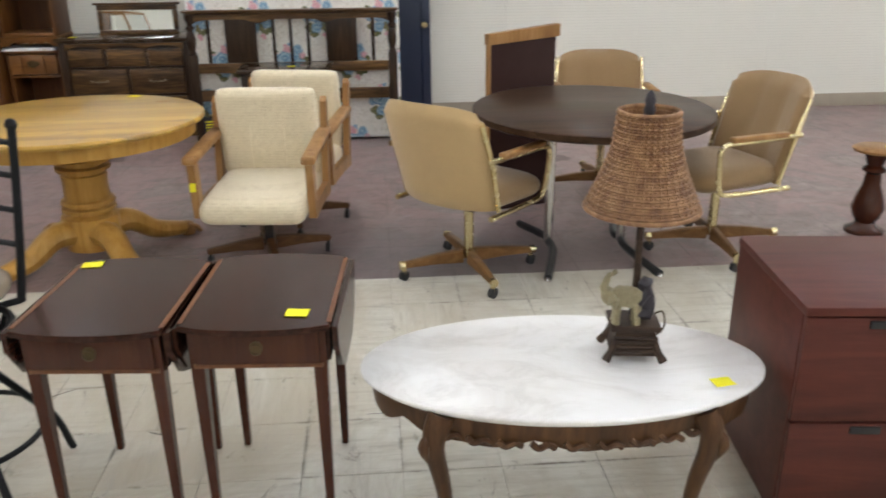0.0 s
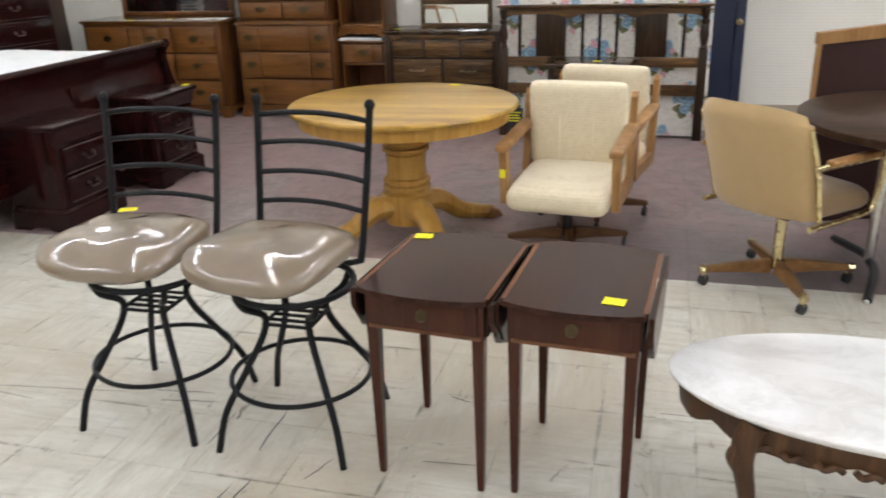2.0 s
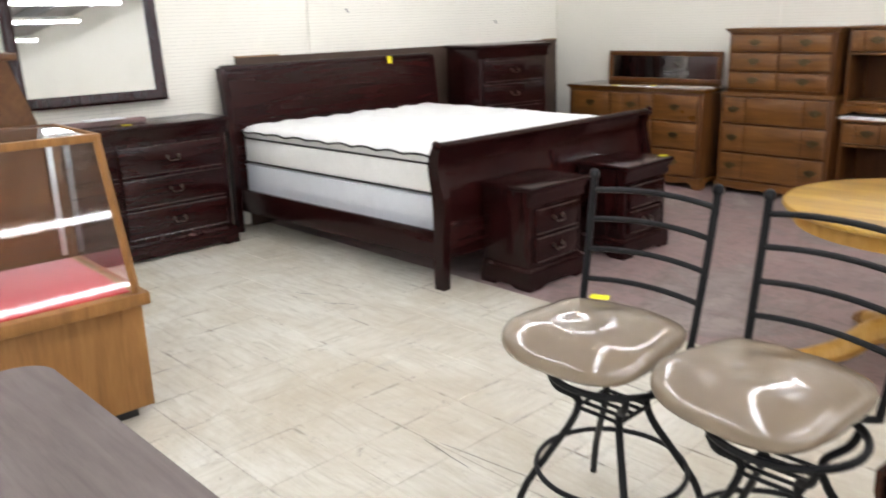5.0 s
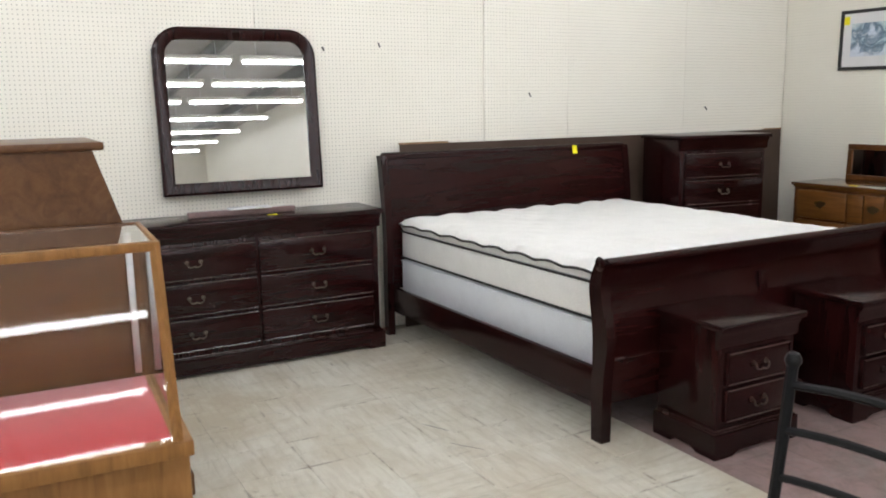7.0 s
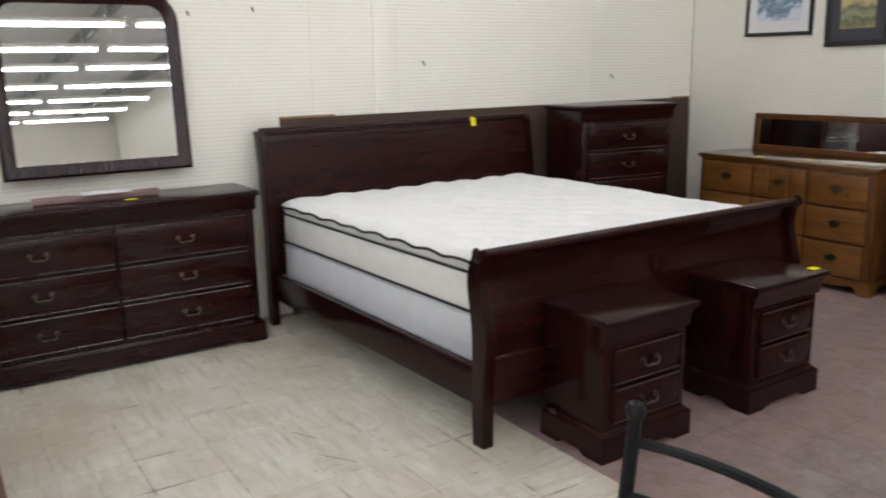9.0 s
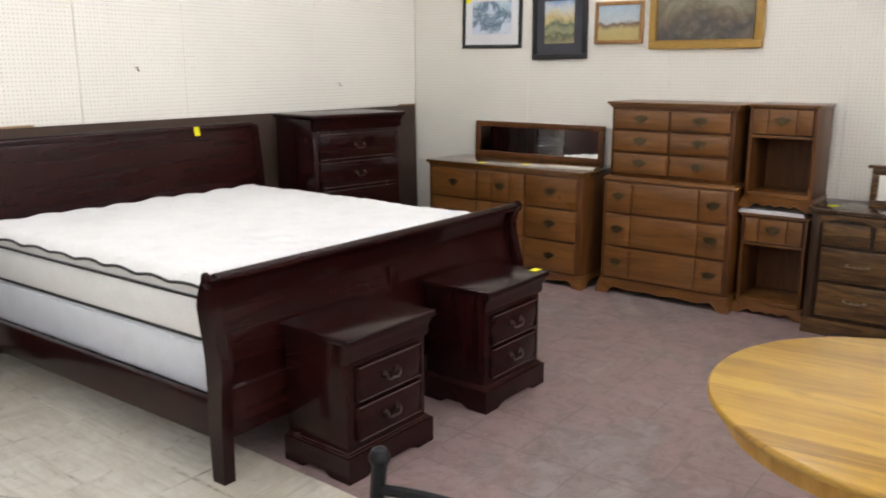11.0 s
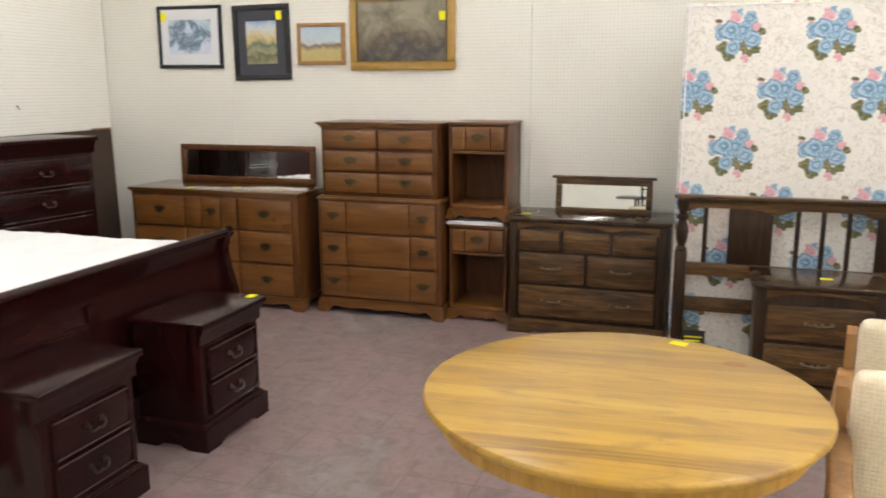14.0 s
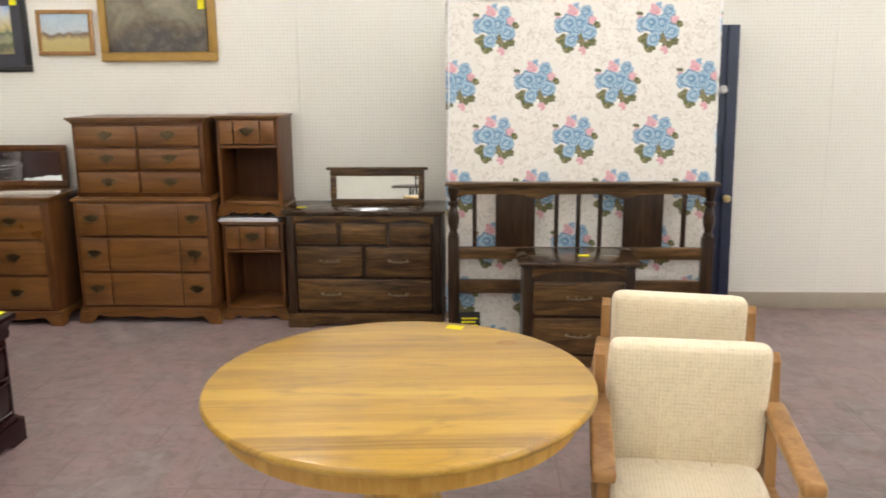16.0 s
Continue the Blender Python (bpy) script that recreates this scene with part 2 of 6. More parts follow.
def make_marble():
    n = Nodes("white_marble")
    c = n.coords((1, 1.6, 1))
    cloud = n.noise(c, 2.4, 6, 0.6, 0.8)
    vein = n.math("ABSOLUTE", n.math("SUBTRACT", n.noise(c, 3.0, 8, 0.7, 1.6), 0.5))
    col = n.ramp(cloud, (0.35, (0.74, 0.71, 0.67)), (0.5, (0.84, 0.82, 0.79)), (0.7, (0.86, 0.85, 0.83)))
    col = n.mix(n.math("MULTIPLY", n.ramp(vein, (0.0, 0.35), (0.05, 0.0)), n.ramp(cloud, (0.4, 1.0), (0.6, 0.0))), col, (0.55, 0.52, 0.48))
    return n.done(col, 0.28)


def make_pegboard(axis):
    """White hardboard with a grid of small holes an inch apart."""
    n = Nodes("pegboard_" + axis)
    s = n.split(n.coords())
    u, w = (s[1], s[2]) if axis == "y" else (s[0], s[2])
    step = 1 / 0.0254
    du = n.math("SUBTRACT", n.math("FRACT", n.math("MULTIPLY", u, step)), 0.5)
    dw = n.math("SUBTRACT", n.math("FRACT", n.math("MULTIPLY", w, step)), 0.5)
    d = n.math("SQRT", n.math("ADD", n.math("MULTIPLY", du, du), n.math("MULTIPLY", dw, dw)))
    hole = n.ramp(d, (0.12, 1.0), (0.19, 0.0))
    big = n.noise(n.coords(), 0.9, 5, 0.6)
    fine = n.noise(n.coords(), 25, 4)
    col = n.mix(n.ramp(big, (0.42, 0.0), (0.8, 0.3)), (0.80, 0.775, 0.685), (0.66, 0.63, 0.54))
    col = n.mix(n.ramp(fine, (0.6, 0.0), (0.85, 0.15)), col, (0.5, 0.47, 0.4))
    col = n.mix(n.math("MULTIPLY", hole, 0.55 if axis == "y" else 0.36), col, (0.22, 0.20, 0.17))
    return n.done(col, 0.55, bump=n.math("MULTIPLY", hole, -1.0), strength=0.4, distance=0.003)


def make_tile():
    """Cream vinyl tile with grey streaks, worn and scuffed; tone differs from tile to tile."""
    n = Nodes("cream_vinyl_tile")
    r = n.random()
    c = n.t.nodes.new("ShaderNodeNewGeometry").outputs["Position"]
    shift = n.math("MULTIPLY", r, 13.0)
    sp = n.split(c)
    v = n.join(n.math("MULTIPLY", sp[0], 3.2), n.math("MULTIPLY", sp[1], 26.0), shift)
    v2 = n.join(n.math("MULTIPLY", sp[0], 26.0), n.math("MULTIPLY", sp[1], 3.2), shift)
    turn = n.math("LESS_THAN", r, 0.86)
    streak = n.mix(turn, n.noise(v2, 1.0, 6, 0.72, 0.8), n.noise(v, 1.0, 6, 0.72, 0.8))
    col = n.ramp(streak, (0.28, (0.36, 0.325, 0.26)), (0.41, (0.57, 0.54, 0.46)), (0.55, (0.66, 0.635, 0.555)), (0.75, (0.70, 0.68, 0.60)))
    col = n.mix(n.ramp(r, (0.0, 0.0), (1.0, 0.16)), col, (0.50, 0.45, 0.35))
    dirt = n.noise(c, 0.75, 8, 0.72, 0.8)
    col = n.mix(n.ramp(dirt, (0.42, 0.0), (0.62, 0.75)), col, (0.44, 0.375, 0.27))
    scuff = n.noise(n.join(n.math("MULTIPLY", sp[0], 1.0), n.math("MULTIPLY", sp[1], 0.45), 0.0), 11.0, 7, 0.8, 0.6)
    col = n.mix(n.ramp(scuff, (0.60, 0.0), (0.67, 0.7)), col, (0.22, 0.18, 0.13))
    near = []
    for k, off in ((0, 0.01), (1, 3.78)):
        f = n.math("FRACT", n.math("MULTIPLY_ADD", sp[k], 1 / 0.305, off / 0.305))
        near.append(n.math("MINIMUM", f, n.math("SUBTRACT", 1.0, f)))
    gap = n.math("MINIMUM", near[0], near[1])
    grime = n.math("MULTIPLY", n.ramp(gap, (0.004, 0.9), (0.035, 0.0)), n.ramp(n.noise(c, 3.1, 6, 0.75, 0.6), (0.52, 0.0), (0.62, 1.0)))
    col = n.mix(grime, col, (0.22, 0.185, 0.14))
    smear = n.noise(n.join(n.math("MULTIPLY", sp[0], 16.0), n.math("MULTIPLY", sp[1], 2.0), 0.0), 1.0, 6, 0.75, 0.8)
    col = n.mix(n.ramp(smear, (0.56, 0.0), (0.72, 0.5)), col, (0.36, 0.33, 0.285))
    return n.done(col, n.math("MULTIPLY_ADD", dirt, 0.35, 0.22), bump=streak, strength=0.06, distance=0.002)


def make_mauve():
    """Worn mauve floor paint over old tile, with grey scrapes and one darker grey patch."""
    n = Nodes("mauve_floor_paint")
    c = n.coords()
    a = n.noise(c, 1.1, 6, 0.65, 0.6)
    b = n.noise(c, 9, 6, 0.75, 0.8)
    col = n.ramp(a, (0.34, (0.20, 0.148, 0.14)), (0.44, (0.275, 0.195, 0.182)), (0.52, (0.30, 0.20, 0.188)), (0.58, (0.235, 0.185, 0.172)), (0.68, (0.34, 0.275, 0.255)))
    col = n.mix(n.ramp(b, (0.46, 0.0), (0.7, 0.65)), col, (0.125, 0.094, 0.084))
    col = n.mix(n.ramp(n.noise(c, 2.4, 5, 0.7, 0.9), (0.56, 0.0), (0.70, 0.55)), col, (0.15, 0.105, 0.08))
    col = n.mix(n.ramp(n.noise(c, 4.0, 7, 0.72, 1.2), (0.52, 0.0), (0.68, 0.5)), col, (0.34, 0.29, 0.275))
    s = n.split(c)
    # darker grey patch centred near (6.3, -3.5), its edge broken by noise
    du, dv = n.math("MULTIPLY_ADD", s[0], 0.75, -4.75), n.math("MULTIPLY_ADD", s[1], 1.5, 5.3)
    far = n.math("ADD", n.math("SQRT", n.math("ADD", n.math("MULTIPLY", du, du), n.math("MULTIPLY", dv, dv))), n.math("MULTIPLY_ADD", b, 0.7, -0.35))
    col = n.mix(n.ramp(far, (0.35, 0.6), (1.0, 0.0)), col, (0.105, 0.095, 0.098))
    step = 1 / 0.305
    lines = None
    for k in (0, 1):
        f = n.math("ABSOLUTE", n.math("SUBTRACT", n.math("FRACT", n.math("MULTIPLY_ADD", s[k], step, n.math("MULTIPLY", b, 0.04))), 0.5))
        m = n.ramp(f, (0.475, 0.0), (0.5, 1.0))
        lines = m if lines is None else n.math("MAXIMUM", lines, m)
    broken = n.ramp(n.noise(c, 2.2, 4), (0.42, 0.0), (0.55, 0.45))
    col = n.mix(n.math("MULTIPLY", lines, broken), col, (0.10, 0.075, 0.07))
    spot = n.voronoi(n.mix(0.15, c, n.noise(c, 6, 3, color=True)), 0.9)
    col = n.mix(n.ramp(spot, (0.05, 0.75), (0.075, 0.0)), col, (0.07, 0.04, 0.035))
    return n.done(col, n.math("MULTIPLY_ADD", a, 0.3, 0.3), bump=b, strength=0.15, distance=0.002)


def make_floral():
    """Ivory ticking with scrolls and staggered bouquets of blue and pink roses."""
    n = Nodes("floral_ticking")
    c = n.coords()
    s = n.split(c)
    wob = n.noise(c, 14, 2, 0.5, 0, True)
    ws = n.split(wob)
    masks, fields = [], []
    for ox, oz in ((0.583, 0.546), (0.073, 0.046)):
        u = n.math("MULTIPLY", n.math("SUBTRACT", n.math("FRACT", n.math("MULTIPLY_ADD", s[0], 1 / 0.48, ox)), 0.5), 0.48)
        w = n.math("MULTIPLY", n.math("SUBTRACT", n.math("FRACT", n.math("MULTIPLY_ADD", s[2], 1 / 0.65, oz)), 0.5), 0.65)
        u2 = n.math("ADD", u, n.math("MULTIPLY_ADD", ws[0], 0.10, -0.05))
        w2 = n.math("ADD", n.math("ADD", w, n.math("MULTIPLY", u, -0.25)), n.math("MULTIPLY_ADD", ws[1], 0.10, -0.05))
        masks.append(n.math("SQRT", n.math("ADD", n.math("MULTIPLY", u2, u2), n.math("MULTIPLY", n.math("MULTIPLY", w2, w2), 0.85))))
        fields.append((u, w))
    first = n.math("LESS_THAN", masks[0], masks[1])
    d = n.math("MINIMUM", masks[0], masks[1])
    u = n.math("ADD", n.math("MULTIPLY", first, fields[0][0]), n.math("MULTIPLY", n.math("SUBTRACT", 1.0, first), fields[1][0]))
    w = n.math("ADD", n.math("MULTIPLY", first, fields[0][1]), n.math("MULTIPLY", n.math("SUBTRACT", 1.0, first), fields[1][1]))
    loc = n.join(u, w, 0.37)
    wl = n.split(n.noise(loc, 30, 2, 0.5, 0, True))
    pu, pw = n.math("ADD", u, n.math("MULTIPLY_ADD", wl[0], 0.05, -0.025)), n.math("ADD", w, n.math("MULTIPLY_ADD", wl[1], 0.05, -0.025))

    def bloom(x, z, r, tall=1.0):
        du, dw = n.math("SUBTRACT", pu, x), n.math("MULTIPLY", n.math("SUBTRACT", pw, z), tall)
        return n.math("DIVIDE", n.math("SQRT", n.math("ADD", n.math("MULTIPLY", du, du), n.math("MULTIPLY", dw, dw))), r)

    leaves = ((-0.075, -0.065, 0.035), (0.01, -0.04, 0.05), (-0.045, -0.11, 0.032), (0.09, -0.075, 0.028), (0.055, 0.04, 0.05), (-0.105, 0.07, 0.018), (0.045, -0.095, 0.03), (0.115, 0.02, 0.02))
    pinks = ((-0.025, 0.095, 0.034), (0.085, 0.045, 0.026), (0.035, -0.12, 0.022), (-0.10, 0.045, 0.022))
    blues = ((0.0, 0.125, 0.02), (0.05, 0.088, 0.04), (-0.085, 0.015, 0.042), (-0.025, -0.065, 0.042), (0.02, 0.03, 0.045), (-0.042, 0.025, 0.055), (0.07, -0.025, 0.048), (-0.005, -0.015, 0.03))
    col = None
    leaf = n.ramp(n.noise(loc, 60, 2), (0.42, (0.10, 0.12, 0.045)), (0.6, (0.28, 0.23, 0.11)))
    layers = [(p, 0) for p in leaves] + [(p, 1) for p in pinks] + [(p, 2) for p in blues]
    scroll = n.noise(c, 34, 4, 0.7, 1.8)
    ground = n.mix(n.ramp(scroll, (0.50, 0.0), (0.58, 0.7)), (0.82, 0.78, 0.70), (0.56, 0.50, 0.41))
    ground = n.mix(n.ramp(d, (0.135, 1.0), (0.165, 0.0)), ground, (0.77, 0.74, 0.66))
    col = ground
    for (x, z, r), sort in layers:
        f = bloom(x * 1.06, z * 1.06, r * 1.02)
        if sort == 0:
            tone = leaf
        elif sort == 1:
            tone = n.ramp(n.math("FRACT", n.math("MULTIPLY", f, 2.2)), (0.2, (0.66, 0.30, 0.34)), (0.9, (0.74, 0.50, 0.50)))
        else:
            tone = n.ramp(n.math("FRACT", n.math("MULTIPLY_ADD", f, 1.9, r * 9)), (0.1, (0.12, 0.23, 0.37)), (0.5, (0.24, 0.40, 0.52)), (0.95, (0.46, 0.58, 0.64)))
        col = n.mix(n.ramp(f, (0.92, 1.0), (1.0, 0.0)), col, tone)
    weave = n.noise(c, 200, 2)
    return n.done(col, 0.9, bump=weave, strength=0.3)


def make_picture(name, stops, scale, seed, sky=None, shine=0.5):
    """A painted picture: bands of colour from bottom to top broken up by brushwork."""
    n = Nodes(name)
    g = n.coords((1, 1, 1), (seed, 0, seed))
    s = n.split(n.coords((1, 1, 1), (0, 0, 0)))
    a = n.noise(g, scale, 6, 0.65, 1.0)
    f = n.math("ADD", n.math("MULTIPLY", s[2], stops[0]), n.math("MULTIPLY_ADD", a, stops[1], stops[2]))
    col = n.ramp(f, *sky)
    b = n.noise(g, scale * 5, 5, 0.7)
    col = n.mix(n.ramp(b, (0.45, 0.0), (0.75, 0.35)), col, (0.25, 0.23, 0.2))
    return n.done(col, 0.55, Coat_Weight=shine, Coat_Roughness=0.06)


def make_wicker():
    n = Nodes("brown_wicker")
    g = n.noise(n.coords(), 35, 4)
    return n.done(n.ramp(g, (0.3, (0.13, 0.058, 0.024)), (0.5, (0.24, 0.12, 0.05)), (0.7, (0.36, 0.20, 0.09))), 0.6)


def make_glass(name):
    n = Nodes(name)
    return n.done((0.97, 0.99, 0.98), 0.02, Transmission_Weight=1.0, IOR=1.45)


def make_mirror():
    n = Nodes("mirror_glass")
    return n.done((0.86, 0.88, 0.87), 0.015, 1.0)


def make_tube():
    n = Nodes("fluorescent_tube")
    return n.done((0.9, 0.9, 0.9), 0.5, Emission_Color=(0.945, 0.965, 1.02), Emission_Strength=TUBE_POWER)


def make_oak_top():
    """Golden oak glued up from boards of differing tone."""
    n = Nodes("golden_oak_boards")
    c = n.coords()
    s = n.split(c)
    board = n.math("FLOOR", n.math("MULTIPLY", s[1], 1 / 0.083))
    tone = n.noise(n.join(n.math("MULTIPLY", board, 7.31), 0.5, 0.0), 1.0, 0)
    v = n.join(n.math("MULTIPLY_ADD", board, 3.7, n.math("MULTIPLY", s[0], 0.9)), n.math("MULTIPLY", s[1], 14.0), s[2])
    big = n.noise(v, 2.2, 6, 0.65, 1.0)
    fine = n.noise(v, 14.0, 6, 0.75)
    f = n.math("ADD", n.math("MULTIPLY_ADD", tone, 0.38, 0.03), n.math("ADD", n.math("MULTIPLY", big, 0.45), n.math("MULTIPLY", fine, 0.18)))
    col = n.ramp(f, (0.28, (0.165, 0.069, 0.009)), (0.45, (0.37, 0.200, 0.025)), (0.58, (0.48, 0.275, 0.036)), (0.75, (0.57, 0.350, 0.062)))
    figure = n.noise(n.coords((0.9, 3.2, 1)), 2.6, 6, 0.62, 1.4)
    col = n.mix(n.ramp(figure, (0.52, 0.0), (0.66, 0.6)), col, (0.25, 0.135, 0.035))
    return n.done(col, n.math("MULTIPLY_ADD", fine, 0.2, 0.22), bump=fine, strength=0.1, distance=0.001, Coat_Weight=0.35, Coat_Roughness=0.14)


OAK = make_oak_top()
VINYL_SEAT, MARBLE, WICKER = make_vinyl_seat(), make_marble(), make_wicker()
PEG_Y, PEG_X = make_pegboard("y"), make_pegboard("x")
TILE, MAUVE, FLORAL = make_tile(), make_mauve(), make_floral()
GLASS, MIRROR, TUBE = make_glass("case_glass"), make_mirror(), make_tube()


# ---- mesh helpers ----
def finish(name, bm, material, angle=38):
    """Mesh data out of a bmesh, shaded smooth but for its sharp edges."""
    bmesh.ops.recalc_face_normals(bm, faces=bm.faces)
    for f in bm.faces:
        f.smooth = True
    lim = radians(angle)
    for e in bm.edges:
        e.smooth = len(e.link_faces) == 2 and e.calc_face_angle(0) < lim
    me = bpy.data.meshes.new(name)
    bm.to_mesh(me)
    bm.free()
    me.materials.append(material)
    return me


def part(name, bm, material, parent=None, label=""):
    ob = new(name, finish(name, bm, material))
    ob.parent = parent
    if label:
        ob["label"] = label
    return ob


def thing(name, m, label, category, group="", kind=""):
    ob = new(name)
    ob.empty_display_size = 0.1
    ob.matrix_basis = m
    return tagged(ob, label, category, group, kind)


def box(x0, x1, y0, y1, z0, z1, bevel=0.004, seg=2, bm=None, m=None):
    bm = bm or bmesh.new()
    r = bmesh.ops.create_cube(bm, size=1)
    vs = r["verts"]
    bmesh.ops.scale(bm, vec=(x1 - x0, y1 - y0, z1 - z0), verts=vs)
    bmesh.ops.translate(bm, vec=((x0 + x1) / 2, (y0 + y1) / 2, (z0 + z1) / 2), verts=vs)
    if bevel:
        es = list({e for v in vs for e in v.link_edges})
        r = bmesh.ops.bevel(bm, geom=es, offset=bevel, segments=seg, affect="EDGES", profile=0.5)
        vs = list({v for f in r["faces"] for v in f.verts})
    if m is not None:
        bmesh.ops.transform(bm, matrix=m, verts=vs)
    return bm


def prism(poly, axis, a, b, bm=None):
    """A polygon of 2D points drawn out from a to b along an axis ('x': points are (y, z); 'y': (x, z); 'z': (x, y))."""
    bm = bm or bmesh.new()

    def at(p, t):
        return {"x": (t, p[0], p[1]), "y": (p[0], t, p[1]), "z": (p[0], p[1], t)}[axis]

    lo = [bm.verts.new(at(p, a)) for p in poly]
    hi = [bm.verts.new(at(p, b)) for p in poly]
    n = len(poly)
    for i in range(n):
        j = (i + 1) % n
        bm.faces.new((lo[i], lo[j], hi[j], hi[i]))
    bm.faces.new(lo[::-1])
    bm.faces.new(hi)
    return bm


def lathe(profile, seg=28, cx=0, cy=0, bm=None, sx=1.0, sy=1.0):
    bm = bm or bmesh.new()
    rings = []
    for r, z in profile:
        rings.append([bm.verts.new((cx + sx * r * math.cos(2 * math.pi * i / seg), cy + sy * r * math.sin(2 * math.pi * i / seg), z)) for i in range(seg)])
    for a, b in zip(rings, rings[1:]):
        for i in range(seg):
            j = (i + 1) % seg
            bm.faces.new((a[i], a[j], b[j], b[i]))
    bm.faces.new(rings[0][::-1])
    bm.faces.new(rings[-1])
    return bm


def tube(points, r, seg=8, bm=None, closed=False, flat=1.0):
    """A round rod along points; r may be one radius or one for each point."""
    bm = bm or bmesh.new()
    pts = [Vector(p) for p in points]
    n = len(pts)
    rs = r if isinstance(r, (list, tuple)) else [r] * n
    rings, up = [], None
    for i, p in enumerate(pts):
        a = pts[(i - 1) % n] if closed or i else p
        b = pts[(i + 1) % n] if closed or i < n - 1 else p
        d = (b - a).normalized()
        if up is None:
            up = Vector((0, 0, 1)) if abs(d.z) < 0.9 else Vector((1, 0, 0))
        side = d.cross(up).normalized()
        up = side.cross(d).normalized()
        rings.append([bm.verts.new(p + rs[i] * (math.cos(2 * math.pi * k / seg) * side + flat * math.sin(2 * math.pi * k / seg) * up)) for k in range(seg)])
    for i in range(n if closed else n - 1):
        a, b = rings[i], rings[(i + 1) % n]
        for k in range(seg):
            j = (k + 1) % seg
            bm.faces.new((a[k], a[j], b[j], b[k]))
    if not closed:
        bm.faces.new(rings[0][::-1])
        bm.faces.new(rings[-1])
    return bm


def arc(p, q, bulge, n=10, axis=(0, 0, 1)):
    """Points from p to q along a bow that stands out by bulge."""
    p, q, a = Vector(p), Vector(q), Vector(axis)
    return [p.lerp(q, t) + a * bulge * 4 * t * (1 - t) for t in (i / n for i in range(n + 1))]


def spline(points, n=6):
    """Catmull-Rom points through the ones given."""
    p = [Vector(q) for q in points]
    p = [2 * p[0] - p[1]] + p + [2 * p[-1] - p[-2]]
    out = []
    for i in range(1, len(p) - 2):
        for k in range(n):
            t = k / n
            out.append(0.5 * (2 * p[i] + (p[i + 1] - p[i - 1]) * t + (2 * p[i - 1] - 5 * p[i] + 4 * p[i + 1] - p[i + 2]) * t * t + (3 * p[i] - p[i - 1] - 3 * p[i + 1] + p[i + 2]) * t ** 3))
    return out + [p[-2]]


def pillow(w, d, h, dome=0.5, n=18, power=5.0, under=0.5, wave=0.0, bm=None, corner=6.0):
    """A soft cushion w by d and h thick, its bottom at z = 0."""
    bm = bm or bmesh.new()
    top, bot = {}, {}
    for i in range(n + 1):
        for j in range(n + 1):
            u, v = 2 * i / n - 1, 2 * j / n - 1
            u, v = math.sin(u * math.pi / 2), math.sin(v * math.pi / 2)
            rr = max(abs(u), abs(v))
            q = rr / max(1e-6, (abs(u) ** corner + abs(v) ** corner) ** (1 / corner))
            k = max(0.0, 1 - rr ** power) ** 0.42
            x, y = w / 2 * u * q, d / 2 * v * q
            bump = wave * noise.noise((x * 9, y * 9, 3.1)) * k
            crown = dome * h * 0.35 * (1 - 0.5 * (u * u + v * v))
            z1 = h * 0.5 + (h * 0.5 + crown) * k + bump
            z0 = h * 0.5 - h * under * k
            top[i, j] = bm.verts.new((x, y, z1))
            bot[i, j] = top[i, j] if i in (0, n) or j in (0, n) else bm.verts.new((x, y, z0))
    for i in range(n):
        for j in range(n):
            bm.faces.new((top[i, j], top[i + 1, j], top[i + 1, j + 1], top[i, j + 1]))
            q = (bot[i, j], bot[i, j + 1], bot[i + 1, j + 1], bot[i + 1, j])
            bm.faces.new(q)
    return bm


def moved(bm, m):
    bmesh.ops.transform(bm, matrix=m, verts=bm.verts)
    return bm


def sticker(parent, x, y, z, rz=0.0, rx=0.0, w=0.062, h=0.043):
    """A yellow price tag stuck on a thing, at a place in the thing's own space."""
    bm = box(-w / 2, w / 2, -h / 2, h / 2, 0, 0.0012, 0)
    for v in bm.verts:
        v.co.z += 0.004 * (v.co.x / w) ** 2
    return part("price_sticker", moved(bm, pose(x, y, z, rx, 0, rz)), STICKER, parent, "small yellow paper price sticker")


# ---- structure ----
WALL_X, EAST, SOUTH, CEIL = -0.10, 24.0, -14.0, 3.75


def setting(name, bm, material, label, category):
    return tagged(part(name, bm, material), label, category, kind="structure")


wall_back = setting("wall_back", box(WALL_X - 0.2, EAST + 0.2, 0.012, 0.2, 0, CEIL, 0), PEG_X, "white painted pegboard wall of the sales room", "wall")
wall_left = setting("wall_left", box(WALL_X - 0.2, WALL_X - 0.012, SOUTH, 0.012, 0, CEIL, 0), PEG_Y, "white painted pegboard wall behind the bed", "wall")
setting("wall_right", box(EAST, EAST + 0.2, SOUTH, 0.012, 0, CEIL, 0), DIM_WALL_PAINT, "plain far wall closing the room, its dim light put into a beige tone", "wall")
setting("wall_front", box(WALL_X - 0.2, EAST + 0.2, SOUTH - 0.2, SOUTH, 0, CEIL, 0), WHITE_PAINT, "plain white painted wall closing the room", "wall")
setting("ceiling", box(WALL_X - 0.2, EAST + 0.2, SOUTH - 0.2, 0.2, CEIL, CEIL + 0.1, 0), DECK, "grey painted flat metal deck ceiling", "ceiling")
setting("baseboard", box(6.3, EAST, -0.012, 0.010, 0, 0.12, 0.003), CONCRETE_TRIM, "beige vinyl baseboard along the pegboard wall", "baseboard")

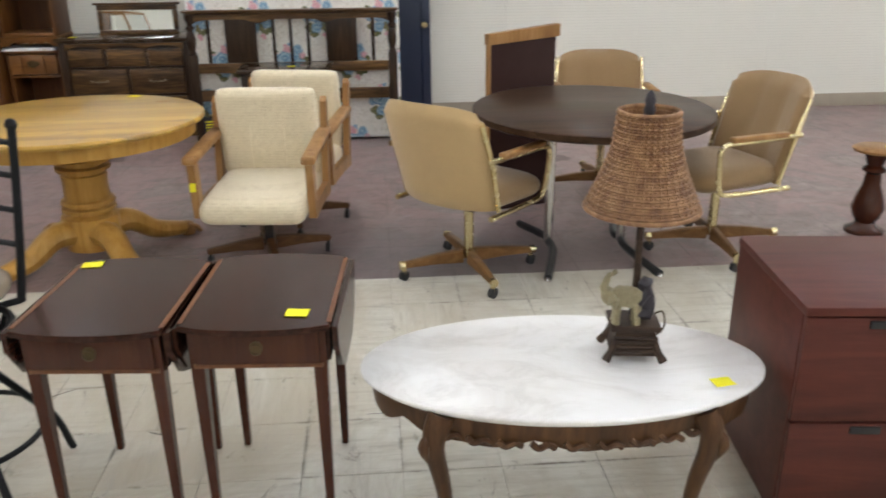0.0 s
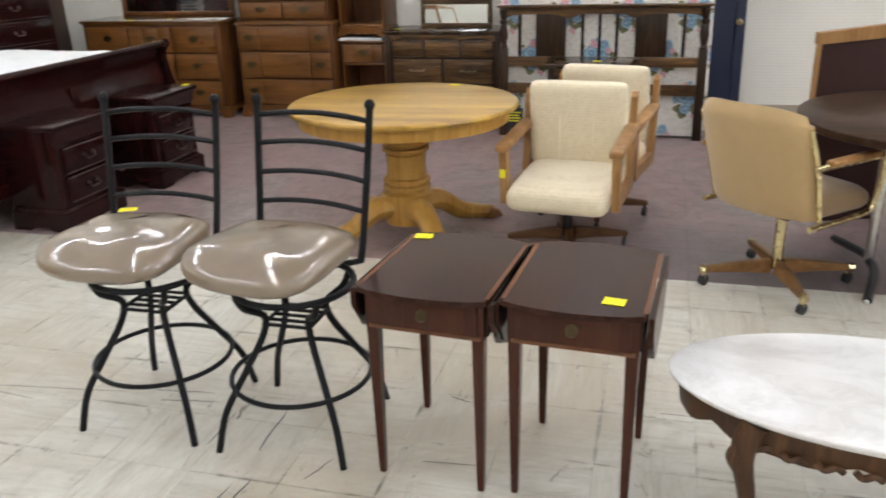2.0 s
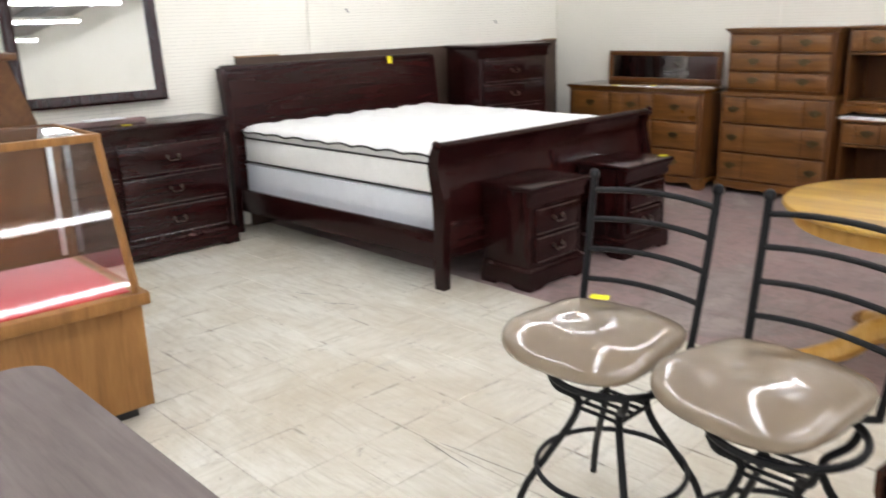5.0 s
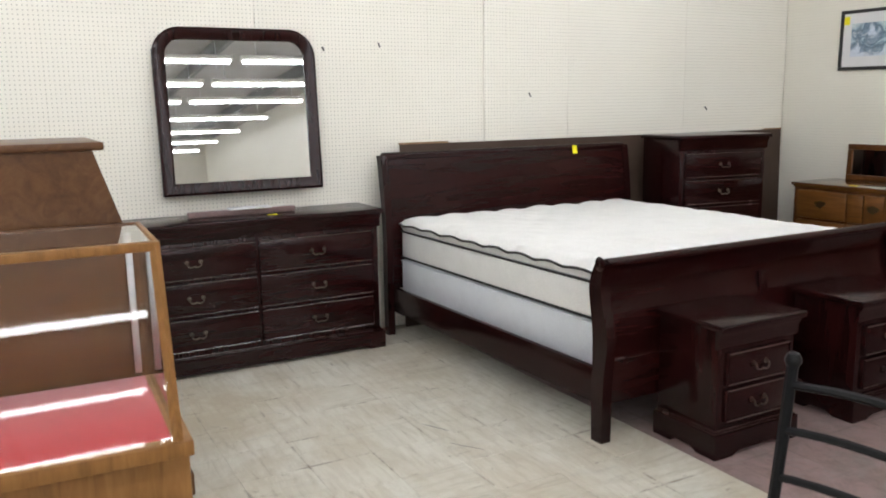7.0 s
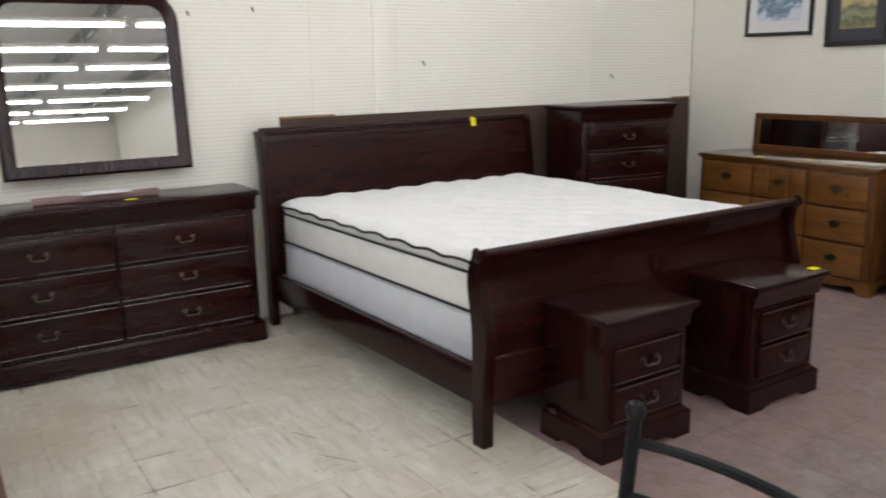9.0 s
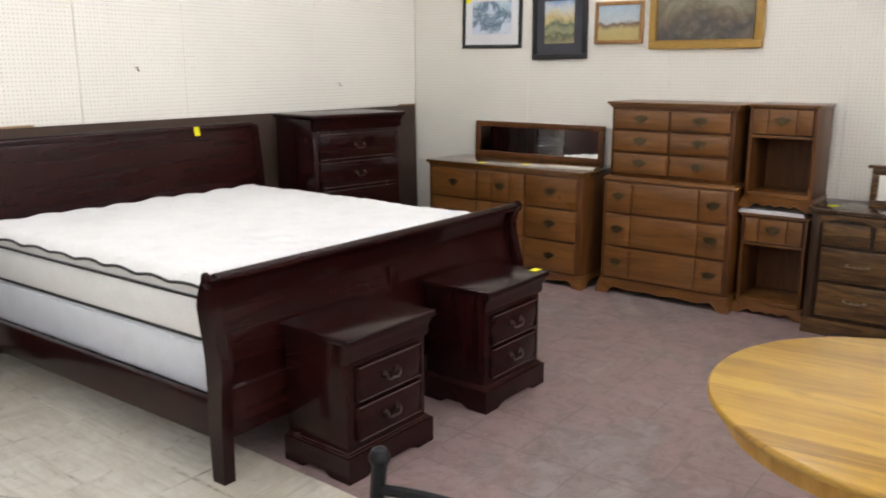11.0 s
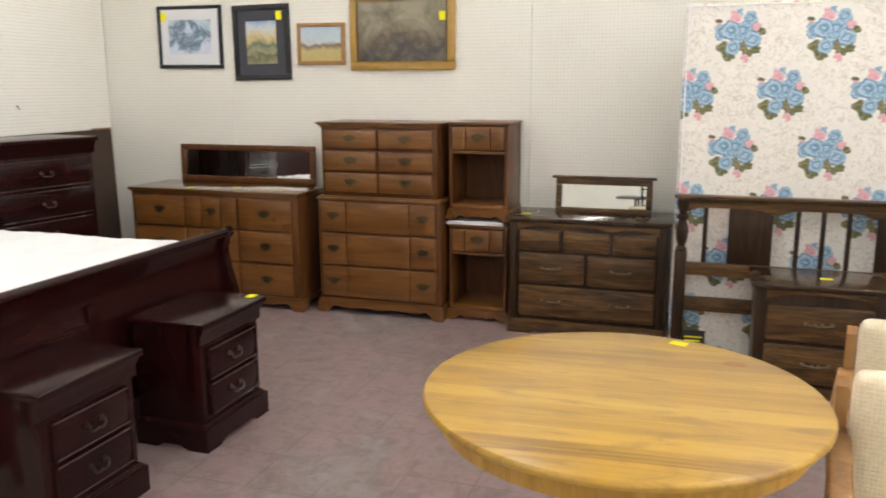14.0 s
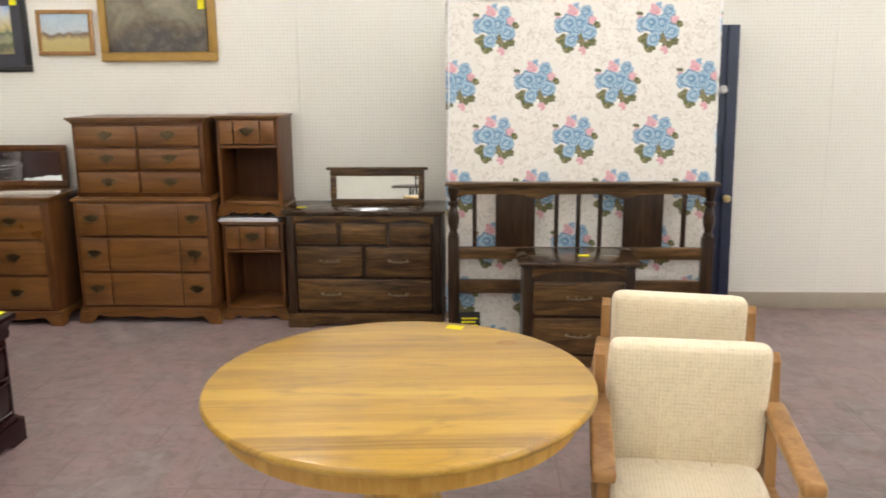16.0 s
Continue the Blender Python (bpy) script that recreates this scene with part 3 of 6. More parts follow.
# hardboard sheets of the walls, four feet wide, with a hair of joint between them
x = WALL_X
while x < EAST - 0.1:
    part("panel", box(x + 0.0006, min(x + 1.2194, EAST), 0.0, 0.011, 0.0, CEIL - 0.01, 0.0015, 1), PEG_X, wall_back)
    x += 1.22
y = -0.012
while y > SOUTH + 0.1:
    part("panel", box(WALL_X - 0.011, WALL_X, max(y - 1.2194, SOUTH), y - 0.0006, 0.0, CEIL - 0.01, 0.0015, 1), PEG_Y, wall_left)
    y -= 1.22
part("pilaster", box(WALL_X, WALL_X + 0.018, -3.22, -3.02, 0.0, CEIL - 0.02, 0.003), PEG_Y, wall_left)
for yy, zz in ((-4.45, 1.94), (-4.05, 1.97), (-2.82, 1.63), (-0.99, 1.50)):
    hook = tube([(WALL_X, yy, zz + 0.012), (WALL_X + 0.012, yy, zz + 0.012), (WALL_X + 0.016, yy, zz), (WALL_X + 0.03, yy, zz - 0.012)], 0.005, 6)
    tagged(part("peg_hook", moved(hook, Matrix.Identity(4)), BLACK), "small dark metal hook in a pegboard hole", "hook", "hooks on the pegboard")

# ceiling beams, conduit and strip lights
for k in range(7):
    yb = -1.2 - 2.0 * k
    beam = box(WALL_X, EAST, yb - 0.04, yb + 0.04, CEIL - 0.22, CEIL - 0.002, 0.004)
    tagged(part("ceiling_beam", beam, BEAM), "painted steel beam under the deck", "beam", kind="structure")


def strip_light(x, y0, length):
    ob = thing("strip_light", pose(x, y0, 3.38), "long white fluorescent strip light hanging under the ceiling", "ceiling light", "strip lights")
    part("housing", prism([(-0.055, 0.0), (0.055, 0.0), (0.075, 0.03), (0.05, 0.075), (-0.05, 0.075), (-0.075, 0.03)], "y", -length / 2, length / 2), WHITE_PAINT, ob)
    for s in (-1, 1):
        part("tube", tube([(s * 0.04, -length / 2 + 0.03, -0.022), (s * 0.04, length / 2 - 0.03, -0.022)], 0.019, 8), TUBE, ob)
    for s in (-1, 1):
        part("hanger", tube([(0, s * length * 0.4, 0.07), (0, s * length * 0.4, CEIL - 3.38)], 0.006, 6), STEEL, ob)
    return ob


strip = None
for xr in (1.3, 3.4, 5.5, 7.6, 9.7, 11.8, 14.5, 17.2, 19.9, 22.6):
    for k in range(5):
        yc = -1.7 - 2.55 * k
        if strip is None:
            strip = strip_light(xr, yc, 2.4)
        else:
            copy_thing(strip, pose(xr, yc, 3.38))

# ---- floors ----
EDGE_Y = -3.78
setting("ground", box(WALL_X - 0.2, EAST + 0.2, SOUTH - 0.2, 0.2, -0.2, -0.006, 0), CONCRETE_TRIM, "dark bonding layer under the tiles", "subfloor")
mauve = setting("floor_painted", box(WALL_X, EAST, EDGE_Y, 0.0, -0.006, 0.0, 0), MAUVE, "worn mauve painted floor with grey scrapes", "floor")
floor = tagged(new("floor"), "cream streaked vinyl tile floor, scuffed and dirty", "floor", kind="structure")
TS = 0.305


def tile_mesh():
    g = 0.0006
    return finish("tile", box(-TS / 2 + g, TS / 2 - g, -TS / 2 + g, TS / 2 - g, -0.005, 0.0, 0.0012, 1), TILE)


# ---- cabinets ----
def bail_handle(x, z, y, width=0.085, plate=True):
    """A drop handle on a drawer front whose face is at y."""
    bm = bmesh.new()
    h = width / 2
    for s in (-1, 1):
        lathe_bm = tube([(x + s * h, y, z), (x + s * h, y - 0.018, z)], 0.006, 8, bm)
        if plate:
            tube([(x + s * h, y + 0.001, z), (x + s * h, y - 0.003, z)], 0.013, 10, bm)
    tube(spline([(x - h, y - 0.016, z), (x - h * 0.95, y - 0.02, z - 0.018), (x - h * 0.45, y - 0.022, z - 0.028), (x, y - 0.022, z - 0.022), (x + h * 0.45, y - 0.022, z - 0.028), (x + h * 0.95, y - 0.02, z - 0.018), (x + h, y - 0.016, z)], 4), 0.0042, 6, bm)
    return bm


def bar_pull(x, z, y, w=0.12):
    """A slim arched pull held by two small rosettes."""
    h = w / 2
    bm = tube(spline([(x - h * 1.15, y - 0.004, z), (x - h * 0.7, y - 0.016, z - 0.003), (x, y - 0.02, z - 0.006), (x + h * 0.7, y - 0.016, z - 0.003), (x + h * 1.15, y - 0.004, z)], 4), 0.005, 8)
    for q in (-1, 1):
        tube([(x + q * h * 1.05, y + 0.001, z), (x + q * h * 1.05, y - 0.006, z)], 0.011, 10, bm)
        tube([(x + q * h * 0.25, y + 0.001, z - 0.004), (x + q * h * 0.25, y - 0.004, z - 0.004)], 0.008, 8, bm)
    return bm


def batwing_handle(x, z, y, w=0.085):
    """A pierced colonial back plate with a small bail."""
    bm = bmesh.new()
    h = w / 2
    outline = [(-1, 0.1), (-0.8, 0.42), (-0.45, 0.35), (-0.2, 0.6), (0, 0.5), (0.2, 0.6), (0.45, 0.35), (0.8, 0.42), (1, 0.1), (0.7, -0.2), (0.35, -0.35), (0, -0.7), (-0.35, -0.35), (-0.7, -0.2)]
    prism([(x + a * h, z + b * h) for a, b in outline][::-1], "y", y - 0.003, y + 0.001, bm)
    tube(spline([(x - h * 0.6, y - 0.004, z + 0.004), (x - h * 0.55, y - 0.016, z - 0.012), (x, y - 0.018, z - 0.02), (x + h * 0.55, y - 0.016, z - 0.012), (x + h * 0.6, y - 0.004, z + 0.004)], 4), 0.0035, 6, bm)
    return bm


def panelled_drawer(parent, x0, x1, z0, z1, cuts, hx, face=0.0):
    """A drawer whose front is parted into raised blocks by upright grooves."""
    # back plate in the darker maple carries the grooves' shade in its colour
    d = part("drawer", box(x0, x1, face - 0.006, face + 0.02, z0, z1, 0.002, 1), MAPLE_SHADED_Z, parent)
    edges = [x0, *cuts, x1]
    for a, b in zip(edges, edges[1:]):
        part("raised_panel", box(a + 0.003, b - 0.003, face - 0.02, face - 0.0055, z0 + 0.003, z1 - 0.003, 0.006, 2), MAPLE, d)
    for x in hx:
        part("handle", batwing_handle(x, (z0 + z1) / 2 + 0.006, face - 0.02, 0.105), BRASS_OLD, d, "dark antique brass drop handle")
    return d


def drawer(parent, x0, x1, z0, z1, mat, hmat, handles, style="bail", proud=0.014, bevel=0.007, hw=0.085, panels=()):
    d = part("drawer", box(x0, x1, -proud, 0.02, z0, z1, bevel, 2), mat, parent)
    for hx in handles:
        f = {"bail": bail_handle, "bat": batwing_handle, "bar": bar_pull}[style]
        part("handle", f(hx, (z0 + z1) / 2 + 0.008, -proud, hw), hmat, d, "dark antique brass drop handle")
    return d


def bracket_base(W, D, h, y0, foot=0.10, drop=0.05, wavy=False):
    """A plinth with bracket feet and a cut-out lower edge, on the front and both sides."""
    pts = [(-W / 2, 0), (-W / 2 + foot, 0), (-W / 2 + foot + 0.015, drop * 0.5), (-W / 2 + foot + 0.05, drop)]
    if wavy:
        for k in range(1, 8):
            t = k / 8
            pts.append((-W / 2 + foot + 0.05 + (W - 2 * foot - 0.1) * t, drop - 0.022 * abs(math.sin(t * math.pi * 3)) ** 1.5))
    pts += [(W / 2 - foot - 0.05, drop), (W / 2 - foot - 0.015, drop * 0.5), (W / 2 - foot, 0), (W / 2, 0), (W / 2, h), (-W / 2, h)]
    bm = prism(pts, "y", y0, y0 + 0.022)
    if wavy:
        for s in (-1, 1):
            a = s * W / 2
            prism([(a + s * 0.014, 0), (a - s * foot * 0.75, 0), (a - s * foot * 0.9, 0.022), (a - s * foot * 0.55, h * 0.72), (a + s * 0.003, h * 0.80), (a + s * 0.003, h * 0.4), (a + s * 0.014, 0.025)][::s], "y", y0 - 0.009, y0 - 0.0004, bm)
    side = [(y0 + 0.0225, 0), (y0 + foot, 0), (y0 + foot + 0.04, drop), (D - foot - 0.04, drop), (D - foot, 0), (D, 0), (D, h), (y0 + 0.0225, h)]
    for s in (-1, 1):
        a = s * W / 2
        prism(side, "x", min(a, a - s * 0.02), max(a, a - s * 0.02), bm)
    return bm


def moulding(W, D, z, steps, y0=0.0, mat=None):
    """Stacked bands round the front and sides: each step is (overhang, height)."""
    bm = bmesh.new()
    for over, h in steps:
        box(-W / 2 - over, W / 2 + over, y0 - over, D, z, z + h, min(0.006, h * 0.35), 2, bm)
        z += h
    return bm


def louis_cabinet(name, m, W, D, H, rows, cols, label, category, group="", top_rows=0):
    """Dark cherry case with an ogee frieze, flat top, drawers with thin bead and a bracket plinth."""
    ob = thing(name, m, label, category, group)
    base, frieze = 0.125, 0.085
    part("body", box(-W / 2, W / 2, 0.0, D, base, H - 0.03, 0.004), CHERRY_Z, ob)
    part("plinth", bracket_base(W + 0.05, D, base - 0.014, -0.028, 0.11, 0.022), CHERRY, ob)
    part("plinth_moulding", moulding(W, D, base - 0.013, [(0.018, 0.007), (0.009, 0.010)]), CHERRY_EDGE, ob)
    part("frieze", prism([(0.01, H - 0.03 - frieze), (-0.006, H - 0.03 - frieze), (-0.014, H - 0.03 - frieze * 0.8), (-0.012, H - 0.03 - frieze * 0.45), (-0.030, H - 0.03 - frieze * 0.12), (-0.032, H - 0.031), (0.01, H - 0.031)], "x", -W / 2 - 0.012, W / 2 + 0.012), CHERRY, ob)
    part("top", box(-W / 2 - 0.03, W / 2 + 0.03, -0.045, D, H - 0.03, H, 0.007, 3), CHERRY, ob)
    z0, z1 = base + 0.025, H - 0.03 - frieze - 0.012
    rh = (z1 - z0) / rows
    post = 0.035
    cw = (W - 2 * post) / cols
    for r in range(rows):
        for c in range(cols):
            x0 = -W / 2 + post + c * cw + 0.008
            x1 = x0 + cw - 0.016
            dz0, dz1 = z0 + r * rh + 0.008, z0 + (r + 1) * rh - 0.008
            d = drawer(ob, x0, x1, dz0, dz1, CHERRY, PEWTER, [(x0 + x1) / 2], "bail", 0.018, 0.004, 0.08)
            part("bead", tube([(x0 + 0.006, -0.018, dz0 + 0.006), (x1 - 0.006, -0.018, dz0 + 0.006), (x1 - 0.006, -0.018, dz1 - 0.006), (x0 + 0.006, -0.018, dz1 - 0.006)], 0.0045, 6, None, True), CHERRY_EDGE, d, "polished raised bead, edge highlight put into its lighter colour")
    return ob


def colonial_feet(W, D, h):
    return bracket_base(W, D, h, -0.004, 0.075, 0.058, True)


def long_dresser():
    W, D, H = 1.445, 0.52, 0.89
    ob = thing("long_dresser", pose(1.253, -0.575, 0), "low brown maple dresser with nine drawers and brass pulls", "dresser")
    part("body", box(-W / 2, W / 2, 0, D, 0.10, H - 0.022, 0.004), MAPLE_SHADED_Z, ob)
    part("base", colonial_feet(W + 0.03, D, 0.10), MAPLE, ob)
    part("top", moulding(W, D, H - 0.04, [(0.008, 0.016), (0.022, 0.024)]), MAPLE_TOP, ob, "glossy lacquered top")
    rows = [(0.115, 0.345), (0.36, 0.59), (0.605, 0.835)]
    for z0, z1 in rows:
        for k in range(3):
            x0 = -W / 2 + 0.035 + k * (W - 0.07) / 3 + 0.006
            x1 = x0 + (W - 0.07) / 3 - 0.012
            w3 = x1 - x0
            cuts = [x0 + 0.31 * w3, x0 + 0.69 * w3] if k == 1 else []
            panelled_drawer(ob, x0, x1, z0, z1, cuts, [(x0 + x1) / 2])
    sticker(ob, -0.22, 0.05, H + 0.001, 8)
    sticker(ob, 0.12, 0.16, H + 0.001, 30, 0, 0.05, 0.03)
    return ob


def framed_mirror(name, m, W, H, fw, mat, label, depth=0.03, cornice=0.0):
    """A rectangular mirror in a wooden frame, its foot at z = 0 and its face at y = 0 towards -y."""
    ob = thing(name, m, label, "mirror")
    for k, (a, b, c, d) in enumerate(((-W / 2, W / 2, H - fw, H), (-W / 2, W / 2, 0, fw), (-W / 2, -W / 2 + fw, fw, H - fw), (W / 2 - fw, W / 2, fw, H - fw))):
        part("frame", box(a, b, 0, depth, c, d, 0.006, 2), mat, ob)
    if cornice:
        part("cornice", box(-W / 2 - cornice, W / 2 + cornice, -0.012, depth, H, H + 0.02, 0.006), mat, ob)
    part("mirror_glass", box(-W / 2 + fw - 0.004, W / 2 - fw + 0.004, 0.012, 0.016, fw - 0.004, H - fw + 0.004, 0), MIRROR, ob, "clear silvered mirror glass")
    return ob


def chest_on_chest():
    W, D, H, mid = 0.94, 0.47, 1.40, 0.865
    ob = thing("chest_on_chest", pose(2.575, -0.495, 0), "tall brown maple chest of drawers in two stages with brass pulls", "chest of drawers")
    part("lower_case", box(-W / 2, W / 2, 0, D, 0.11, mid - 0.02, 0.004), MAPLE_SHADED_Z, ob)
    part("upper_case", box(-W / 2 + 0.03, W / 2 - 0.03, 0.025, D, mid, H - 0.03, 0.004), MAPLE_SHADED_Z, ob)
    part("base", colonial_feet(W + 0.03, D, 0.11), MAPLE, ob)
    part("waist_moulding", moulding(W, D, mid - 0.02, [(0.012, 0.014), (0.0, 0.012)]), MAPLE, ob)
    part("cornice", moulding(W - 0.05, D, H - 0.04, [(0.006, 0.014), (0.018, 0.012), (0.028, 0.014)], 0.022), MAPLE, ob)
    for z0, z1 in ((0.13, 0.355), (0.37, 0.60), (0.615, 0.835)):
        panelled_drawer(ob, -W / 2 + 0.028, W / 2 - 0.028, z0, z1, [-0.245, 0.245], [-0.345, 0.345])
    for k, (z0, z1) in enumerate(((0.90, 1.04), (1.055, 1.195), (1.21, 1.345))):
        for s in (-1, 1):
            x0, x1 = (-0.415, -0.006) if s < 0 else (0.006, 0.415)
            panelled_drawer(ob, x0, x1, z0, z1, [], [(x0 + x1) / 2], 0.025)
    return ob


def open_nightstand(m, H):
    W, D = 0.42, 0.37
    ob = thing("open_nightstand", m, "brown maple nightstand with one drawer over an open shelf", "nightstand", "stacked nightstands")
    z0 = 0.075
    for s in (-1, 1):
        a = s * W / 2
        part("side", box(min(a, a - s * 0.02), max(a, a - s * 0.02), 0, D, z0, H - 0.02, 0.003), MAPLE_SHADED_Z, ob)
    part("back", box(-W / 2 + 0.02, W / 2 - 0.02, D - 0.012, D - 0.002, z0, H - 0.02, 0), MAPLE_SHADED_Z, ob)
    part("shelf", box(-W / 2 + 0.02, W / 2 - 0.02, 0.004, D - 0.012, z0, z0 + 0.03, 0.003), MAPLE, ob)
    part("rail", box(-W / 2 + 0.02, W / 2 - 0.02, 0.004, D - 0.012, H - 0.215, H - 0.195, 0.003), MAPLE, ob)
    part("base", bracket_base(W + 0.02, D, z0, -0.006, 0.05, 0.035, True), MAPLE, ob)
    part("top", moulding(W, D, H - 0.02, [(0.006, 0.008), (0.014, 0.014)]), MAPLE, ob)
    panelled_drawer(ob, -W / 2 + 0.022, W / 2 - 0.022, H - 0.19, H - 0.026, [-0.09, 0.09], [0.0], 0.004)
    return ob


def dark_dresser():
    W, D, H = 1.02, 0.44, 0.795
    ob = thing("dark_dresser", pose(4.07, -0.555, 0), "dark grained oak dresser with seven drawers and arched apron rail", "dresser")
    part("body", box(-W / 2, W / 2, 0, D, 0.02, H - 0.025, 0.004), DARK_OAK_Z, ob)
    part("plinth", bracket_base(W + 0.02, D, 0.10, -0.012, 0.16, 0.03), DARK_OAK, ob)
    part("top", moulding(W, D, H - 0.03, [(0.012, 0.012), (0.03, 0.02)]), DARK_OAK_TOP, ob)
    arch = [(-W / 2 + 0.05, H - 0.035), (-W / 2 + 0.05, H - 0.085)]
    for c in (-0.3, 0.0, 0.3):
        w = 0.145
        for k in range(9):
            t = -1 + k / 4
            arch.append((c + w * t, H - 0.085 + 0.03 * (1 - abs(t) ** 3)))
    arch += [(W / 2 - 0.05, H - 0.085), (W / 2 - 0.05, H - 0.035)]
    part("apron", prism(arch, "y", -0.018, 0.004), DARK_OAK, ob)
    for s in (-1, 1):
        part("corner_post", box(s * W / 2 - 0.025 - s * 0.025, s * W / 2 + 0.025 - s * 0.025, -0.02, 0.02, 0.10, H - 0.03, 0.006), DARK_OAK_Z, ob)
    for x0, x1 in ((-0.445, -0.175), (-0.15, 0.15), (0.175, 0.445)):
        drawer(ob, x0, x1, 0.575, 0.715, DARK_OAK, BRASS, [], "bail", 0.016, 0.012)
    for x0, x1 in ((-0.445, -0.012), (0.012, 0.445)):
        drawer(ob, x0, x1, 0.355, 0.555, DARK_OAK, PULL, [(x0 + x1) / 2], "bar", 0.016, 0.012, 0.11)
    drawer(ob, -0.445, 0.445, 0.125, 0.335, DARK_OAK, PULL, [-0.225, 0.225], "bar", 0.016, 0.012, 0.11)
    sticker(ob, -0.43, 0.12, H + 0.003, 5)
    return ob


def dark_nightstand():
    W, D, H = 0.62, 0.38, 0.635
    ob = thing("dark_nightstand", pose(5.392, -1.33, 0), "dark grained oak nightstand with two drawers in front of the headboard", "nightstand")
    part("body", box(-W / 2, W / 2, 0, D, 0.02, H - 0.025, 0.004), DARK_OAK_Z, ob)
    part("plinth", bracket_base(W + 0.02, D, 0.085, -0.012, 0.09, 0.03), DARK_OAK, ob)
    part("top", moulding(W, D, H - 0.03, [(0.012, 0.012), (0.03, 0.02)]), DARK_OAK_TOP, ob)
    arch = [(-W / 2 + 0.05, H - 0.033), (-W / 2 + 0.05, H - 0.085)] + [(0.24 * (-1 + k / 6), H - 0.08 + 0.03 * (1 - abs(-1 + k / 6) ** 4)) for k in range(13)] + [(W / 2 - 0.05, H - 0.085), (W / 2 - 0.05, H - 0.033)]
    part("apron", prism(arch, "y", -0.016, 0.004), DARK_OAK, ob)
    for z0, z1 in ((0.105, 0.31), (0.33, 0.525)):
        drawer(ob, -0.255, 0.255, z0, z1, DARK_OAK, PULL, [0.0], "bar", 0.016, 0.014, 0.12)
    sticker(ob, 0.04, 0.16, H + 0.003, 2)
    return ob


def slatted_headboard():
    x0, x1, H = 4.645, 6.225, 1.03
    W = x1 - x0
    ob = thing("slatted_headboard", pose((x0 + x1) / 2, -0.93, 0), "dark oak headboard with turned posts, slats and wide panels", "headboard")
    h = W / 2
    part("cap_rail", moulding(W, 0.05, H - 0.03, [(0.0, 0.012), (0.02, 0.018)], -0.01), DARK_OAK, ob)
    top = [(-h + 0.03, H - 0.03), (-h + 0.03, H - 0.085)]
    for c in (-0.51, 0.0, 0.51):
        for k in range(9):
            t = -1 + k / 4
            top.append((c + 0.235 * t, H - 0.10 + 0.028 * (1 - abs(t) ** 6)))
    top += [(h - 0.03, H - 0.085), (h - 0.03, H - 0.03)]
    part("shaped_rail", prism(top, "y", 0.0, 0.03), DARK_OAK, ob)
    for z0, z1 in ((0.56, 0.635), (0.345, 0.43)):
        part("cross_rail", box(-h + 0.05, h - 0.05, 0.0, 0.028, z0, z1, 0.004), DARK_OAK, ob)
    for c in (-0.388, 0.372):
        part("panel", box(c - 0.118, c + 0.118, 0.004, 0.022, 0.637, H - 0.045, 0.004), DARK_OAK_Z, ob)
    for c, hw in ((-0.632, 0.013), (-0.142, 0.013), (-0.012, 0.013), (0.118, 0.013), (0.612, 0.014)):
        part("slat", box(c - hw, c + hw, 0.004, 0.02, 0.637, H - 0.06, 0.003), DARK_OAK_Z, ob)
    for s in (-1, 1):
        prof = [(0.028, 0.70), (0.033, 0.71), (0.022, 0.73), (0.034, 0.78), (0.037, 0.82), (0.026, 0.87), (0.022, 0.88), (0.034, 0.895), (0.034, 0.91), (0.022, 0.92), (0.030, 0.95), (0.036, 0.97), (0.036, 0.998)]
        part("turned_post", lathe(prof, 16, s * (h - 0.03), 0.012), DARK_OAK_Z, ob)
        part("leg", box(s * (h - 0.03) - 0.035, s * (h - 0.03) + 0.035, -0.012, 0.035, 0, 0.70, 0.004), DARK_OAK_Z, ob)
    return ob


def floral_mattress():
    W, H, T = 1.63, 2.105, 0.19
    ob = thing("floral_mattress", pose(5.44, -0.765, 0, -3.0, 0, 0), "ivory mattress with blue and pink rose bouquets standing against the wall", "mattress")
    part("ticking", box(-W / 2, W / 2, -T / 2, T / 2, 0.004, H, 0.035, 4), FLORAL, ob)
    for s in (-1, 1):
        y = s * T / 2
        r = 0.05
        loop = [(W / 2 - 0.02, y, 0.02), (W / 2 - 0.02, y, H - 0.02), (-W / 2 + 0.02, y, H - 0.02), (-W / 2 + 0.02, y, 0.02)]
        part("piping", tube(loop, 0.006, 6, None, True), WHITE_CLOTH, ob)
    return ob


def blue_door():
    ob = thing("blue_door", pose(6.16, -0.26, 0, -3.2, 0, 3), "narrow navy painted door leaning against the pegboard", "door")
    part("leaf", box(-0.33, 0.38, -0.02, 0.02, 0, 1.97, 0.004), BLUE_PAINT, ob)
    part("edge_strip", box(0.30, 0.325, -0.028, -0.02, 0.01, 1.96, 0.002), BLUE_PAINT, ob)
    for z in (0.83, 1.55):
        k = lathe([(0.010, 0), (0.010, 0.02), (0.026, 0.028), (0.028, 0.045), (0.018, 0.055)], 14)
        part("knob", moved(k, pose(0.325 if z < 1 else 0.27, -0.02, z, 90, 0, 0)), WHITE_PAINT if z > 1 else BRASS, ob)
    return ob


